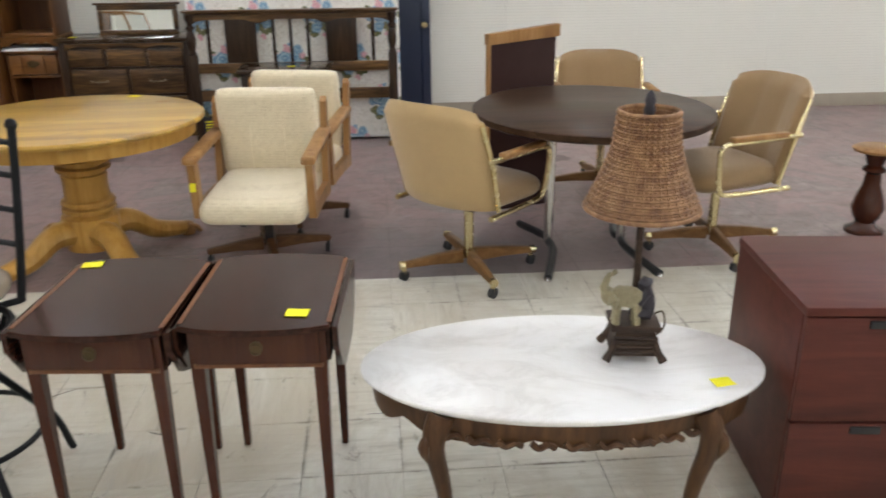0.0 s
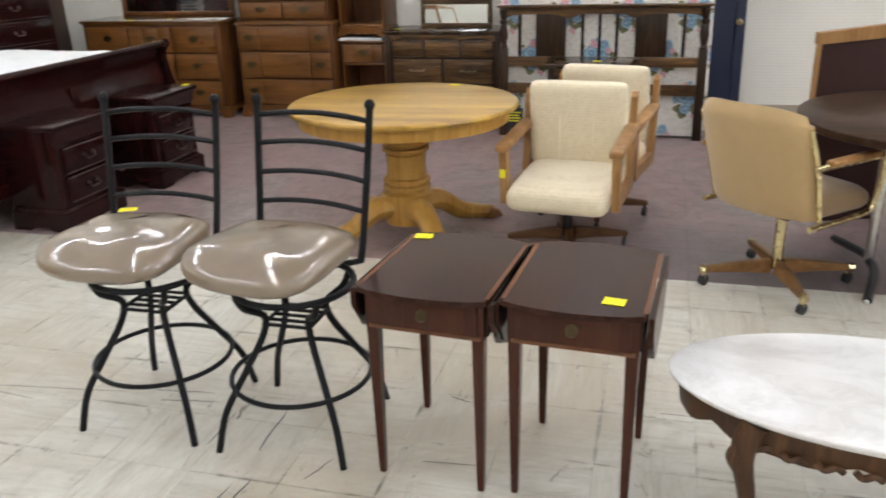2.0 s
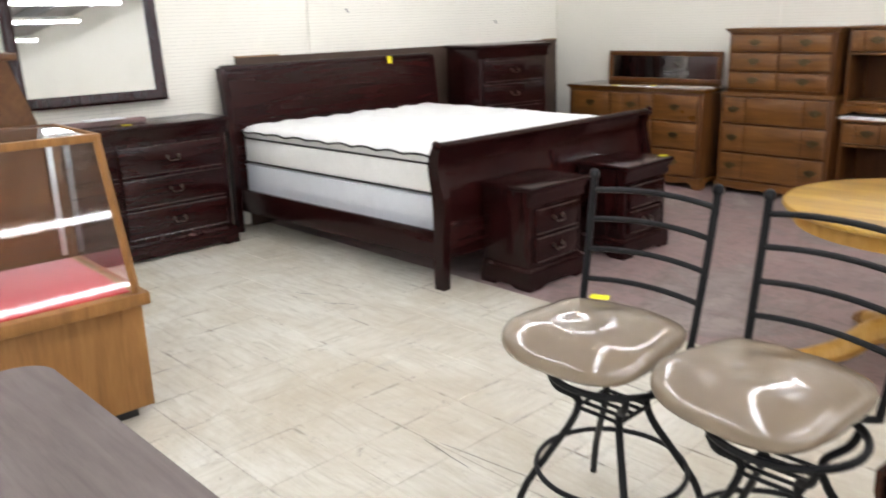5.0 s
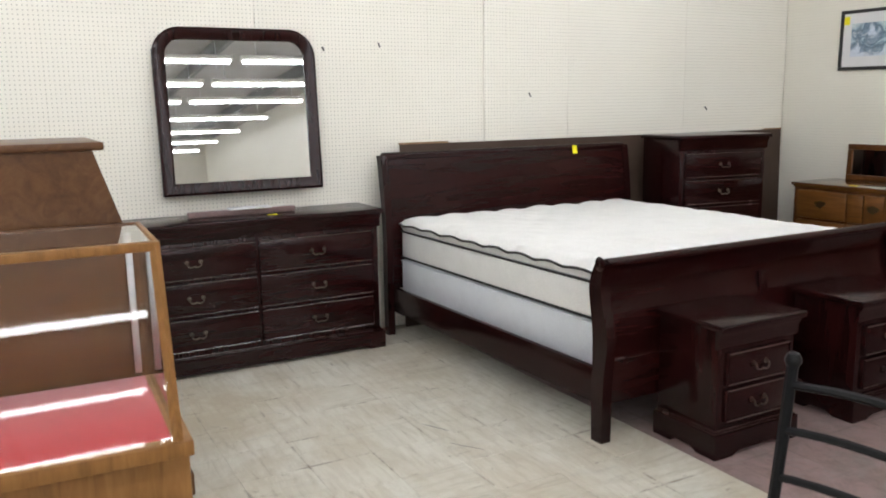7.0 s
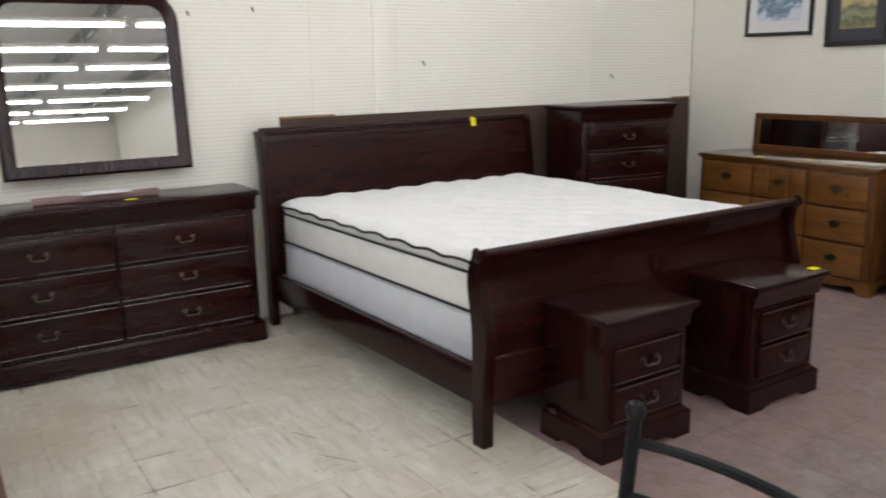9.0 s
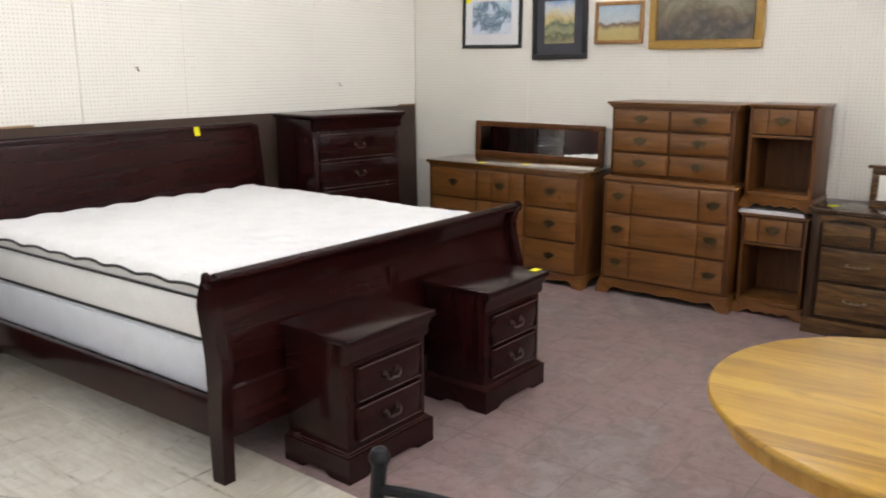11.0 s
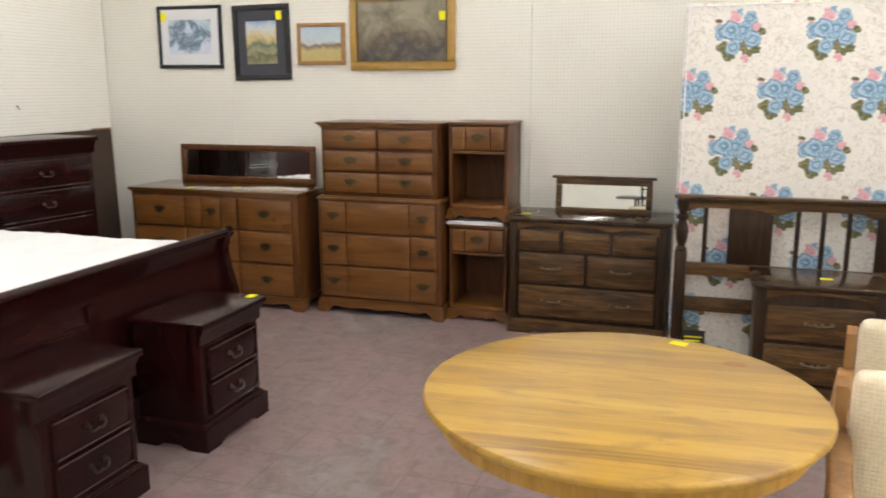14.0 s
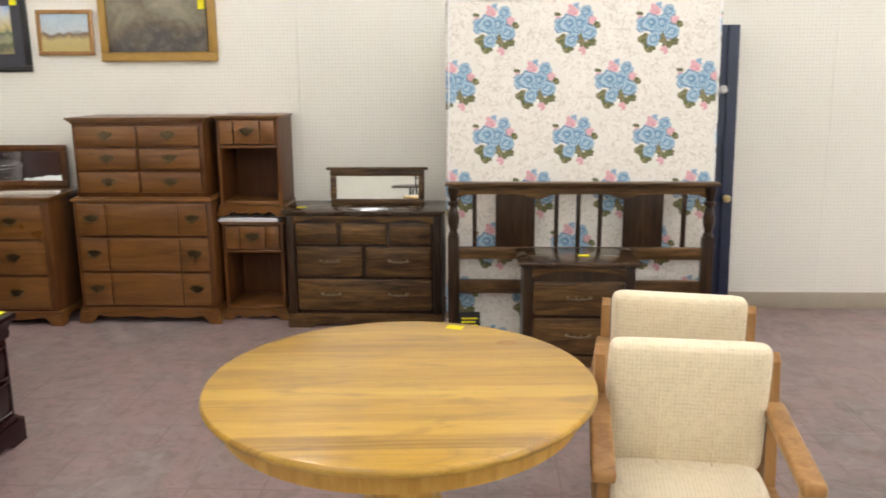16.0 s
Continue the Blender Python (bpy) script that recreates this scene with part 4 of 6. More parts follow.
# ---- pictures ----
def picture(name, cx, cz, W, H, fw, fmat, art, label, mount=None, mw=0.0, tag=None, tilt=0.0, depth=0.025):
    ob = thing(name, pose(cx, -depth - 0.001, cz, 0, tilt, 0), label, "picture")
    for a, b, c, d in ((-W / 2, W / 2, H / 2 - fw, H / 2), (-W / 2, W / 2, -H / 2, -H / 2 + fw), (-W / 2, -W / 2 + fw, -H / 2 + fw, H / 2 - fw), (W / 2 - fw, W / 2, -H / 2 + fw, H / 2 - fw)):
        bm = box(a, b, 0, depth, c, d, 0.005, 2)
        part("frame", bm, fmat, ob)
    iw, ih = W / 2 - fw, H / 2 - fw
    if mount:
        part("mount", box(-iw, iw, 0.012, 0.015, -ih, ih, 0), mount, ob)
    part("painting", box(-iw + mw, iw - mw, 0.009 if mount else 0.012, 0.0115 if mount else 0.016, -ih + mw * 1.1, ih - mw * 1.1, 0), art, ob)
    if tag:
        sticker(ob, tag[0], 0.006, tag[1], 0, 90, 0.05, 0.065)
    return ob


SNOW = make_picture("snow_watercolour", (1.1, 0.9, 0.02), 6, 3.0, ((0.22, (0.66, 0.68, 0.74)), (0.40, (0.60, 0.67, 0.76)), (0.47, (0.22, 0.30, 0.40)), (0.52, (0.10, 0.17, 0.24)), (0.58, (0.38, 0.50, 0.60)), (0.70, (0.62, 0.70, 0.70))), 0.15)
MEADOW = make_picture("meadow_print", (2.2, 0.55, 0.22), 9, 7.0, ((0.10, (0.30, 0.25, 0.12)), (0.26, (0.10, 0.11, 0.05)), (0.36, (0.30, 0.30, 0.16)), (0.46, (0.11, 0.14, 0.09)), (0.55, (0.55, 0.44, 0.18)), (0.66, (0.62, 0.55, 0.38)), (0.76, (0.55, 0.60, 0.62)), (0.90, (0.15, 0.30, 0.58))), 0.15)
FIELD = make_picture("field_painting", (2.4, 0.25, 0.36), 9, 1.5, ((0.1, (0.46, 0.36, 0.11)), (0.38, (0.50, 0.40, 0.16)), (0.47, (0.16, 0.10, 0.06)), (0.52, (0.52, 0.58, 0.60)), (0.8, (0.42, 0.56, 0.66))), 0.1)
GLOOM = make_picture("dark_landscape", (0.9, 0.75, 0.12), 4, 9.0, ((0.3, (0.022, 0.014, 0.009)), (0.42, (0.065, 0.042, 0.018)), (0.53, (0.15, 0.12, 0.06)), (0.66, (0.27, 0.235, 0.15))), 1.0)
picture("watercolour", 0.755, 2.04, 0.60, 0.49, 0.028, BLACK, SNOW, "pale blue snow watercolour with white mount in black frame", WHITE_MAT, 0.075, (-0.24, 0.16), 0.5)
picture("landscape_print", 1.41, 1.985, 0.50, 0.575, 0.042, BLACK, MEADOW, "upright meadow landscape with grey mount in black frame", GREY_MAT, 0.075, (0.165, 0.20), -0.6)
picture("small_painting", 1.925, 1.965, 0.40, 0.31, 0.028, CHAIR_OAK, FIELD, "small field painting in a plain brown wooden frame", None, 0, None, 0.4)
gold = picture("gilt_painting", 2.59, 2.045, 0.825, 0.56, 0.055, GOLD, GLOOM, "dark landscape behind glass in a wide gilt frame", None, 0, (0.32, 0.10), 0, 0.035)
part("inner_bead", tube([(-0.352, 0.0, -0.222), (0.352, 0.0, -0.222), (0.352, 0.0, 0.222), (-0.352, 0.0, 0.222)], 0.006, 6, None, True), GOLD, gold)

long_dresser()
framed_mirror("dresser_mirror", pose(1.255, -0.085, 0.889, -2, 0, 0), 1.23, 0.30, 0.045, MAPLE_SHADED_Z, "low wide mirror in a brown maple frame on the dresser")
chest_on_chest()
open_nightstand(pose(3.285, -0.385, 0), 0.69)
open_nightstand(pose(3.285, -0.385, 0.728), 0.675)
books = thing("magazine", pose(3.27, -0.375, 0.692), "thin stack of pale magazines between the nightstands", "magazine")
for k in range(2):
    part("sheet", box(-0.22 + 0.01 * k, 0.2 - 0.008 * k, -0.02 + 0.006 * k, 0.25, 0.0122 * k, 0.0118 + 0.0122 * k, 0.002, 1), WHITE_MAT, books)
dark_dresser()
sm = framed_mirror("small_mirror", pose(4.135, -0.315, 0.797, -3, 0, 0), 0.64, 0.235, 0.04, DARK_OAK, "small mirror in a dark oak frame with cornice", 0.03, 0.025)
slatted_headboard()
floral_mattress()
dark_nightstand()
blue_door()


# ---- bedroom group by the left wall ----
def louis_bed():
    y0, y1 = -4.05, -1.90
    yc, w = (y0 + y1) / 2, (y1 - y0) / 2
    ob = thing("sleigh_bed", pose(0, yc, 0), "dark cherry king sleigh bed with scrolled headboard and footboard", "bed")

    def curve(base, lean, foot_z, top, thick):
        """A sleigh profile in x and z; lean is how far its top scrolls out."""
        mid = [(base, foot_z), (base, top * 0.30), (base - lean * 0.12, top * 0.52), (base + lean * 0.15, top * 0.72), (base + lean * 0.72, top * 0.93), (base + lean, top - 0.018)]
        c = spline([(a, 0, b) for a, b in mid], 6)
        a = [(p.x - thick / 2, p.z) for p in c]
        b = [(p.x + thick / 2, p.z) for p in c]
        return a + b[::-1]

    def scroll(base, foot_z, top, thick, bulge=1.0):
        """The footboard's profile: a swelling at mid height, a neck and a roll that turns outwards."""
        mid = [(base, foot_z), (base, top * 0.30), (base + 0.010, top * 0.47), (base + 0.012, top * 0.60), (base - 0.016, top * 0.76), (base - 0.026, top * 0.86), (base - 0.006, top * 0.945), (base + 0.020, top - 0.012)]
        c = spline([(a, 0, b) for a, b in mid], 6)
        wide = [thick * (1.0 + bulge * (0.22 * math.exp(-((p.z / top - 0.58) / 0.12) ** 2) - 0.22 * max(0.0, p.z / top - 0.80) / 0.2 - 0.12 * max(0.0, 0.30 - p.z / top) / 0.3)) for p in c]
        return [(p.x - w / 2, p.z) for p, w in zip(c, wide)] + [(p.x + w / 2, p.z) for p, w in zip(c, wide)][::-1]

    hb, fb = 1.245, 0.865
    part("headboard", prism(curve(0.068, -0.055, 0.32, hb, 0.03), "y", -w + 0.05, w - 0.05), CHERRY_Y, ob)
    part("headboard_roll", tube([(0.012, -w + 0.03, hb - 0.02), (0.012, w - 0.03, hb - 0.02)], 0.03, 14), CHERRY_Y, ob)
    for s in (-1, 1):
        a, b = (s * w, s * (w - 0.05))
        part("head_post", prism(curve(0.072, -0.058, 0.0, hb + 0.008, 0.062), "y", min(a, b), max(a, b)), CHERRY_Z, ob)
    part("footboard", prism(scroll(2.245, 0.20, fb, 0.026, 0.0), "y", -w + 0.05, w - 0.05), CHERRY_Y, ob)
    part("footboard_roll", tube([(2.262, -w + 0.03, fb - 0.016), (2.262, w - 0.03, fb - 0.016)], 0.024, 14), CHERRY_Y, ob)
    part("footboard_rail", box(2.235, 2.268, -w + 0.05, w - 0.05, 0.18, 0.385, 0.005), CHERRY_Y, ob)
    part("rail_bead", tube([(2.268, -w + 0.06, 0.392), (2.268, w - 0.06, 0.392)], 0.007, 8), CHERRY_EDGE, ob, "polished raised bead, edge highlight put into its lighter colour")
    part("centre_stile", box(2.235, 2.262, -0.03, 0.03, 0.385, 0.70, 0.004), CHERRY_Z, ob)
    for s in (-1, 1):
        a, b = (s * w, s * (w - 0.055))
        part("foot_post", prism(scroll(2.25, 0.0, fb + 0.006, 0.082), "y", min(a, b), max(a, b)), CHERRY_Z, ob)
        a, b = s * (w - 0.02), s * (w - 0.05)
        part("side_rail", box(0.15, 2.205, min(a, b), max(a, b), 0.175, 0.345, 0.004), CHERRY, ob)
        part("scroll_cap", moved(lathe([(0.012, 0), (0.032, 0.002), (0.034, 0.008), (0.028, 0.012)], 16), pose(2.262, s * (w - 0.002), fb - 0.014, -90 * s, 0, 0)), CHERRY, ob)
    for k in range(5):
        part("slat", box(0.25 + 0.42 * k, 0.34 + 0.42 * k, -w + 0.05, w - 0.05, 0.28, 0.30, 0.003), CHERRY_Y, ob)
    sticker(ob, 0.035, 0.46, hb - 0.025, 0, 0).matrix_basis = pose(0.047, 0.555, hb - 0.03, 0, 80, 0) @ pose(-0.035, -0.46, -(hb - 0.025))
    return ob


def mattress_and_box():
    x0, x1, yc, hw = 0.100, 2.17, -2.975, 0.965
    b = thing("box_spring", pose((x0 + x1) / 2, yc, 0.303), "pale blue-grey box spring on the bed rails", "box spring")
    part("ticking", box(-(x1 - x0) / 2, (x1 - x0) / 2, -hw, hw, 0, 0.225, 0.02, 3), BOX_CLOTH, b)
    part("welt", tube([(-1.03, -hw - 0.001, 0.215), (1.03, -hw - 0.001, 0.215), (1.03, hw, 0.215), (-1.03, hw, 0.215)], 0.004, 6, None, True), BOX_CLOTH, b)
    m = thing("mattress", pose((x0 + x1) / 2, yc, 0.529), "white quilted pillow-top mattress with black piping, bare", "mattress")
    L, h = x1 - x0, 0.205
    part("core", box(-L / 2, L / 2, -hw, hw, 0, h, 0.03, 3), WHITE_CLOTH, m)
    for z in (0.015, h - 0.012):
        part("piping", tube([(-L / 2 + 0.01, -hw - 0.001, z), (L / 2 - 0.01, -hw - 0.001, z), (L / 2 - 0.01, hw, z), (-L / 2 + 0.01, hw, z)], 0.007, 6, None, True), PIPING, m)
    bm = bmesh.new()
    nx, ny = 72, 70
    g = {}
    for i in range(nx + 1):
        for j in range(ny + 1):
            u, v = i / nx, j / ny
            px, py = -L / 2 + L * u, -hw - 0.005 + (2 * hw + 0.01) * v
            e = min(u * L, (1 - u) * L, v * 2 * hw, (1 - v) * 2 * hw)
            edge = min(1.0, e / 0.09)
            puff = 0.012 * abs(math.sin((px + py) * 13.0) * math.sin((px - py) * 13.0)) ** 0.6
            wav = 0.008 * noise.noise((px * 3.0, py * 3.0, 1.0)) + 0.005 * noise.noise((px * 9, py * 9, 4.0))
            z = h + 0.028 + 0.050 * math.sqrt(1 - (1 - edge) ** 2) + puff + wav
            g[i, j] = bm.verts.new((px, py, z))
    for i in range(nx):
        for j in range(ny):
            bm.faces.new((g[i, j], g[i + 1, j], g[i + 1, j + 1], g[i, j + 1]))
    rim = [g[i, 0] for i in range(nx + 1)] + [g[nx, j] for j in range(1, ny + 1)] + [g[i, ny] for i in range(nx - 1, -1, -1)] + [g[0, j] for j in range(ny - 1, 0, -1)]
    low = [bm.verts.new((v.co.x * 0.985, v.co.y * 0.985, h - 0.004)) for v in rim]
    for k in range(len(rim)):
        j = (k + 1) % len(rim)
        bm.faces.new((rim[k], low[k], low[j], rim[j]))
    edge = [v.co.copy() for v in rim]
    part("pillow_top", bm, WHITE_CLOTH, m)
    part("piping", tube([(p.x * 1.002, p.y * 1.002, p.z) for p in edge], 0.007, 6, None, True), PIPING, m)
    return b, m


for owner in (louis_bed(), *mattress_and_box()):
    # the bed stands a little out of square
    x_base = owner.matrix_basis.translation.x
    for ob in owner.children:
        for v in ob.data.vertices:
            v.co.y -= 0.075 * (1 - (v.co.x + x_base) / 2.2)
louis_cabinet("low_dresser", pose(0.30, -5.066, 0, 0, 0, 90), 1.585, 0.385, 0.92, 3, 2, "dark cherry six-drawer dresser against the pegboard wall", "dresser")
lp = louis_cabinet("tall_chest", pose(0.565, -1.46, 0, 0, 0, 82), 0.80, 0.48, 1.308, 5, 1, "tall dark cherry five-drawer chest in the corner", "chest of drawers")
ns = louis_cabinet("nightstand", pose(2.655, -3.47, 0, 0, 0, 90), 0.485, 0.36, 0.615, 2, 1, "dark cherry two-drawer nightstand at the foot of the bed", "nightstand", "matching cherry nightstands")
ns2 = copy_thing(ns, pose(2.69, -2.575, 0, 0, 0, 90))
ns2["label"] = "dark cherry two-drawer nightstand with a yellow price sticker"
sticker(ns2, 0.235, 0.02, 0.6165, 0)


def arched_mirror():
    y0, y1, z0, z1, fw, r = -5.53, -4.52, 1.045, 2.055, 0.075, 0.17
    yc, hw, H = (y0 + y1) / 2, (y1 - y0) / 2, z1 - z0
    ob = thing("arched_mirror", pose(WALL_X + 0.075, yc, z0, 0, -4.0, 0), "dark cherry framed mirror with rounded top corners", "mirror")

    def outline(inset):
        w, top, rad = hw - inset, H - inset, max(0.05, r - inset)
        pts = [(-w, inset), (w, inset)]
        pts += [(w - rad + rad * math.cos(a), top - rad + rad * math.sin(a)) for a in (k * math.pi / 16 for k in range(9))]
        pts += [(-w + rad + rad * math.cos(a), top - rad + rad * math.sin(a)) for a in (math.pi / 2 + k * math.pi / 16 for k in range(9))]
        return pts

    out, inn = outline(0), outline(fw)
    bm = bmesh.new()
    rings = [[bm.verts.new((x, p[0], p[1])) for p in poly] for poly, x in ((out, 0.0), (out, 0.028), (outline(0.015), 0.038), (outline(fw - 0.015), 0.034), (inn, 0.024), (inn, 0.004))]
    n = len(out)
    for a, b in zip(rings, rings[1:] + rings[:1]):
        for k in range(n):
            j = (k + 1) % n
            bm.faces.new((a[k], a[j], b[j], b[k]))
    part("frame", bm, CHERRY_Z, ob)
    part("mirror_glass", prism(outline(fw - 0.006), "x", 0.010, 0.014), MIRROR, ob, "clear silvered mirror glass")
    return ob


arched_mirror()
WRAPPED = paint("rail_under_plastic", (0.23, 0.145, 0.135), 0.3, 0.6, 14)
tray = thing("plastic_bag_of_hardware", pose(0.13, -5.08, 0.922), "flat clear plastic bag with red wooden rails on the dresser", "packaging")
part("rail", box(-0.05, 0.0, -0.34, 0.32, 0.0, 0.035, 0.005), WRAPPED, tray)
part("wrap", box(-0.055, 0.04, -0.1, 0.16, 0.036, 0.046, 0.004), WHITE_MAT, tray)
tagdres = bpy.data.objects["low_dresser"]
sticker(tagdres, 0.13, 0.08, 0.9215, 0)

leaning = thing("brown_board", pose(WALL_X + 0.06, -1.99, 0, 0, -1.2, 0), "long brown hardboard panel leaning on the wall behind the bed", "board")
part("sheet", box(-0.012, 0.010, -1.93, 1.93, 0, 1.30, 0.003), BOARD, leaning)
part("edge_strip", box(-0.014, 0.013, -1.935, -1.55, 1.30, 1.312, 0.002), BOARD_EDGE, leaning)
part("edge_strip", box(-0.014, 0.013, 1.72, 1.935, 1.30, 1.312, 0.002), BOARD_EDGE, leaning)


def display_case():
    """A counter case: wooden base, slanting glass front, flat glass top. Local: front towards -y, right end at x = 0."""
    L = 1.35
    ob = thing("display_case", pose(2.615, -5.962, 0, 0, 0, 88), "oak display counter with slanting glass front and red felt floor", "display case")
    # local x runs from -L to 0 along the front, y goes back from it
    fz, tz, ty, D = 0.557, 1.155, 0.225, 0.75
    part("base", box(-L, 0.026, 0.09, D, 0.05, fz - 0.05, 0.004), CASE_WOOD, ob)
    part("kick", box(-L + 0.03, -0.03, 0.13, D - 0.02, 0.0, 0.05, 0.003), BLACK, ob)
    part("ledge", box(-L - 0.01, 0.03, 0.0, D, fz - 0.05, fz, 0.006), CASE_WOOD, ob)
    part("felt", box(-L + 0.03, -0.03, 0.05, D - 0.03, fz, fz + 0.006, 0.002), RED_FELT, ob)
    part("back_panel", box(-L, 0.0, D - 0.015, D, fz, tz, 0.003), SECRETARY, ob)
    dy, dz = ty, tz - fz
    sl = math.hypot(dy, dz)
    nrm = Vector((0, -dz, dy)).normalized()
    for xx in (-0.016, -L + 0.016):
        part("frame_bar", tube([(xx, 0.018, fz), (xx, ty, tz - 0.01)], 0.017, 4), CASE_WOOD, ob)
    part("top_rail", box(-L, 0.0, ty - 0.015, ty + 0.02, tz - 0.03, tz, 0.003), CASE_WOOD, ob)
    for xx in (-0.018, -L):
        part("top_side_rail", box(xx, xx + 0.018, ty + 0.02, D, tz - 0.03, tz, 0.003), CASE_WOOD, ob)
    pane = bmesh.new()
    v = [(-L + 0.03, 0.018, fz + 0.002), (-0.03, 0.018, fz + 0.002), (-0.03, ty - 0.008, tz - 0.03), (-L + 0.03, ty - 0.008, tz - 0.03)]
    lo = [pane.verts.new(p) for p in v]
    hi = [pane.verts.new(Vector(p) + nrm * 0.005) for p in v]
    pane.faces.new(lo[::-1])
    pane.faces.new(hi)
    for k in range(4):
        j = (k + 1) % 4
        pane.faces.new((lo[k], lo[j], hi[j], hi[k]))
    panes = [part("front_pane", pane, GLASS, ob, "clear glass pane")]
    panes.append(part("top_pane", box(-L + 0.02, -0.02, ty + 0.022, D - 0.02, tz - 0.012, tz - 0.006, 0), GLASS, ob, "clear glass pane"))
    panes.append(part("side_pane", prism([(0.04, fz + 0.004), (D - 0.02, fz + 0.004), (D - 0.02, tz - 0.032), (ty + 0.005, tz - 0.032)], "x", -0.014, -0.009), GLASS, ob, "clear glass pane"))
    for p in panes:
        p.visible_shadow = False
    for xx in (-0.05, -1.25):
        st = box(xx - 0.012, xx + 0.012, D - 0.03, D - 0.016, fz + 0.02, tz - 0.04, 0.002)
        part("shelf_standard", st, STEEL, ob)
    return ob


def secretary():
    W = 0.62
    ob = thing("secretary_desk", pose(1.515, -5.905, 0, 0, 0, 180), "brown walnut slant-front secretary desk behind the display counter", "desk")
    for s in (-1, 1):
        a = s * W / 2
        part("side", prism([(0, 0.102), (0.9, 0.102), (0.9, 1.425), (0.17, 1.425), (0.0, 0.87)], "x", min(a, a - s * 0.022), max(a, a - s * 0.022)), SECRETARY, ob)
    lid = prism([(0.004, 0.88), (0.167, 1.422), (0.185, 1.415), (0.022, 0.87)], "x", -W / 2 + 0.0225, W / 2 - 0.0225)
    part("slant_lid", lid, SECRETARY, ob)
    part("top", box(-W / 2 - 0.02, W / 2 + 0.02, 0.13, 0.9, 1.425, 1.455, 0.008, 3), SECRETARY, ob)
    part("plinth", box(-W / 2 - 0.012, W / 2 + 0.55, -0.105, 0.9, 0.0, 0.10, 0.006), SECRETARY, ob)
    for z0, z1 in ((0.13, 0.35), (0.37, 0.60), (0.62, 0.85)):
        drawer(ob, -W / 2 + 0.03, W / 2 - 0.03, z0, z1, SECRETARY, BRASS_OLD, [-0.15, 0.15], "bail", 0.004, 0.002)
    part("carcase", box(-W / 2 + 0.0225, W / 2 - 0.0225, 0.021, 0.88, 0.105, 0.86, 0), SECRETARY, ob)
    return ob


def grey_table():
    ob = thing("folding_table", pose(3.99, -7.06, 0), "grey-brown laminate table with rounded corners", "table")
    w, d, r = 0.49, 0.46, 0.09
    pts = []
    for cx, cy, a0 in ((w - r, d - r, 0), (-w + r, d - r, 90), (-w + r, -d + r, 180), (w - r, -d + r, 270)):
        pts += [(cx + r * math.cos(radians(a0 + 90 * k / 8)), cy + r * math.sin(radians(a0 + 90 * k / 8))) for k in range(9)]
    bm = prism(pts, "z", 0.728, 0.746)
    part("tabletop", bm, GREY_TOP, ob)
    part("edge_band", prism([(x * 1.004, y * 1.004) for x, y in pts], "z", 0.715, 0.7275), BLACK, ob)
    for sx in (-1, 1):
        for sy in (-1, 1):
            part("leg", tube([(sx * (w - 0.26), sy * (d - 0.22), 0.715), (sx * (w - 0.25), sy * (d - 0.21), 0.0)], 0.014, 10), BLACK_IRON, ob)
    return ob


display_case()
secretary()
grey_table()


# ---- dining group ----
def oak_table():
    ob = thing("pedestal_table", pose(4.605, -3.377, 0, 0, 0, 4), "round golden oak pedestal dining table with clawed feet", "table")
    R, H = 0.605, 0.735
    part("tabletop", lathe([(R - 0.02, H - 0.03), (R - 0.006, H - 0.027), (R, H - 0.018), (R, H - 0.010), (R - 0.006, H - 0.002), (R - 0.016, H)], 72), OAK, ob)
    part("apron", lathe([(R - 0.075, H - 0.095), (R - 0.052, H - 0.095), (R - 0.045, H - 0.031), (R - 0.07, H - 0.031)], 72), OAK_Z, ob)
    prof = [(0.13, 0.08), (0.136, 0.245), (0.118, 0.252), (0.104, 0.260), (0.104, 0.270), (0.128, 0.277), (0.128, 0.290), (0.104, 0.297), (0.104, 0.306), (0.128, 0.313), (0.125, 0.328), (0.107, 0.335), (0.103, 0.40), (0.109, 0.455), (0.096, 0.462), (0.096, 0.472), (0.127, 0.480), (0.127, 0.494), (0.096, 0.50), (0.096, 0.51), (0.131, 0.518), (0.131, 0.532), (0.107, 0.54), (0.116, 0.58), (0.125, 0.63)]
    part("pedestal", lathe(prof, 36), OAK_Z, ob)
    for k in range(4):
        a = radians(-52 + 90 * k)
        d = Vector((math.cos(a), math.sin(a), 0))
        pts = spline([d * 0.10 + Vector((0, 0, 0.17)), d * 0.20 + Vector((0, 0, 0.165)), d * 0.32 + Vector((0, 0, 0.085)), d * 0.43 + Vector((0, 0, 0.055)), d * 0.50 + Vector((0, 0, 0.045))], 5)
        n = len(pts)
        leg = part("claw_leg", tube(pts, [0.074 - 0.034 * i / (n - 1) for i in range(n)], 10, None, False, 0.9), OAK_Z, ob)
        claw = lathe([(0.012, 0.0), (0.04, 0.004), (0.05, 0.025), (0.045, 0.05), (0.03, 0.07), (0.008, 0.078)], 12, d.x * 0.515, d.y * 0.515)
        for j in (-1, 0, 1):
            s = Vector((-d.y, d.x, 0)) * 0.03 * j
            tube([d * 0.50 + s + Vector((0, 0, 0.06)), d * 0.55 + s + Vector((0, 0, 0.045)), d * 0.575 + s + Vector((0, 0, 0.012))], 0.014, 6, claw)
        part("claw", claw, CHAIR_OAK, leg, "carved claw foot, darker oak")
    sticker(ob, 0.185, 0.505, H + 0.0006, -20)
    knot = prism([(0.06 * math.cos(k * 0.5236) * 0.62, 0.022 * math.sin(k * 0.5236)) for k in range(12)], "z", 0, 0.0006)
    part("knot", moved(knot, pose(0.36, 0.325, H + 0.0002)), CHAIR_OAK, ob, "dark oval knot in the oak")
    return ob


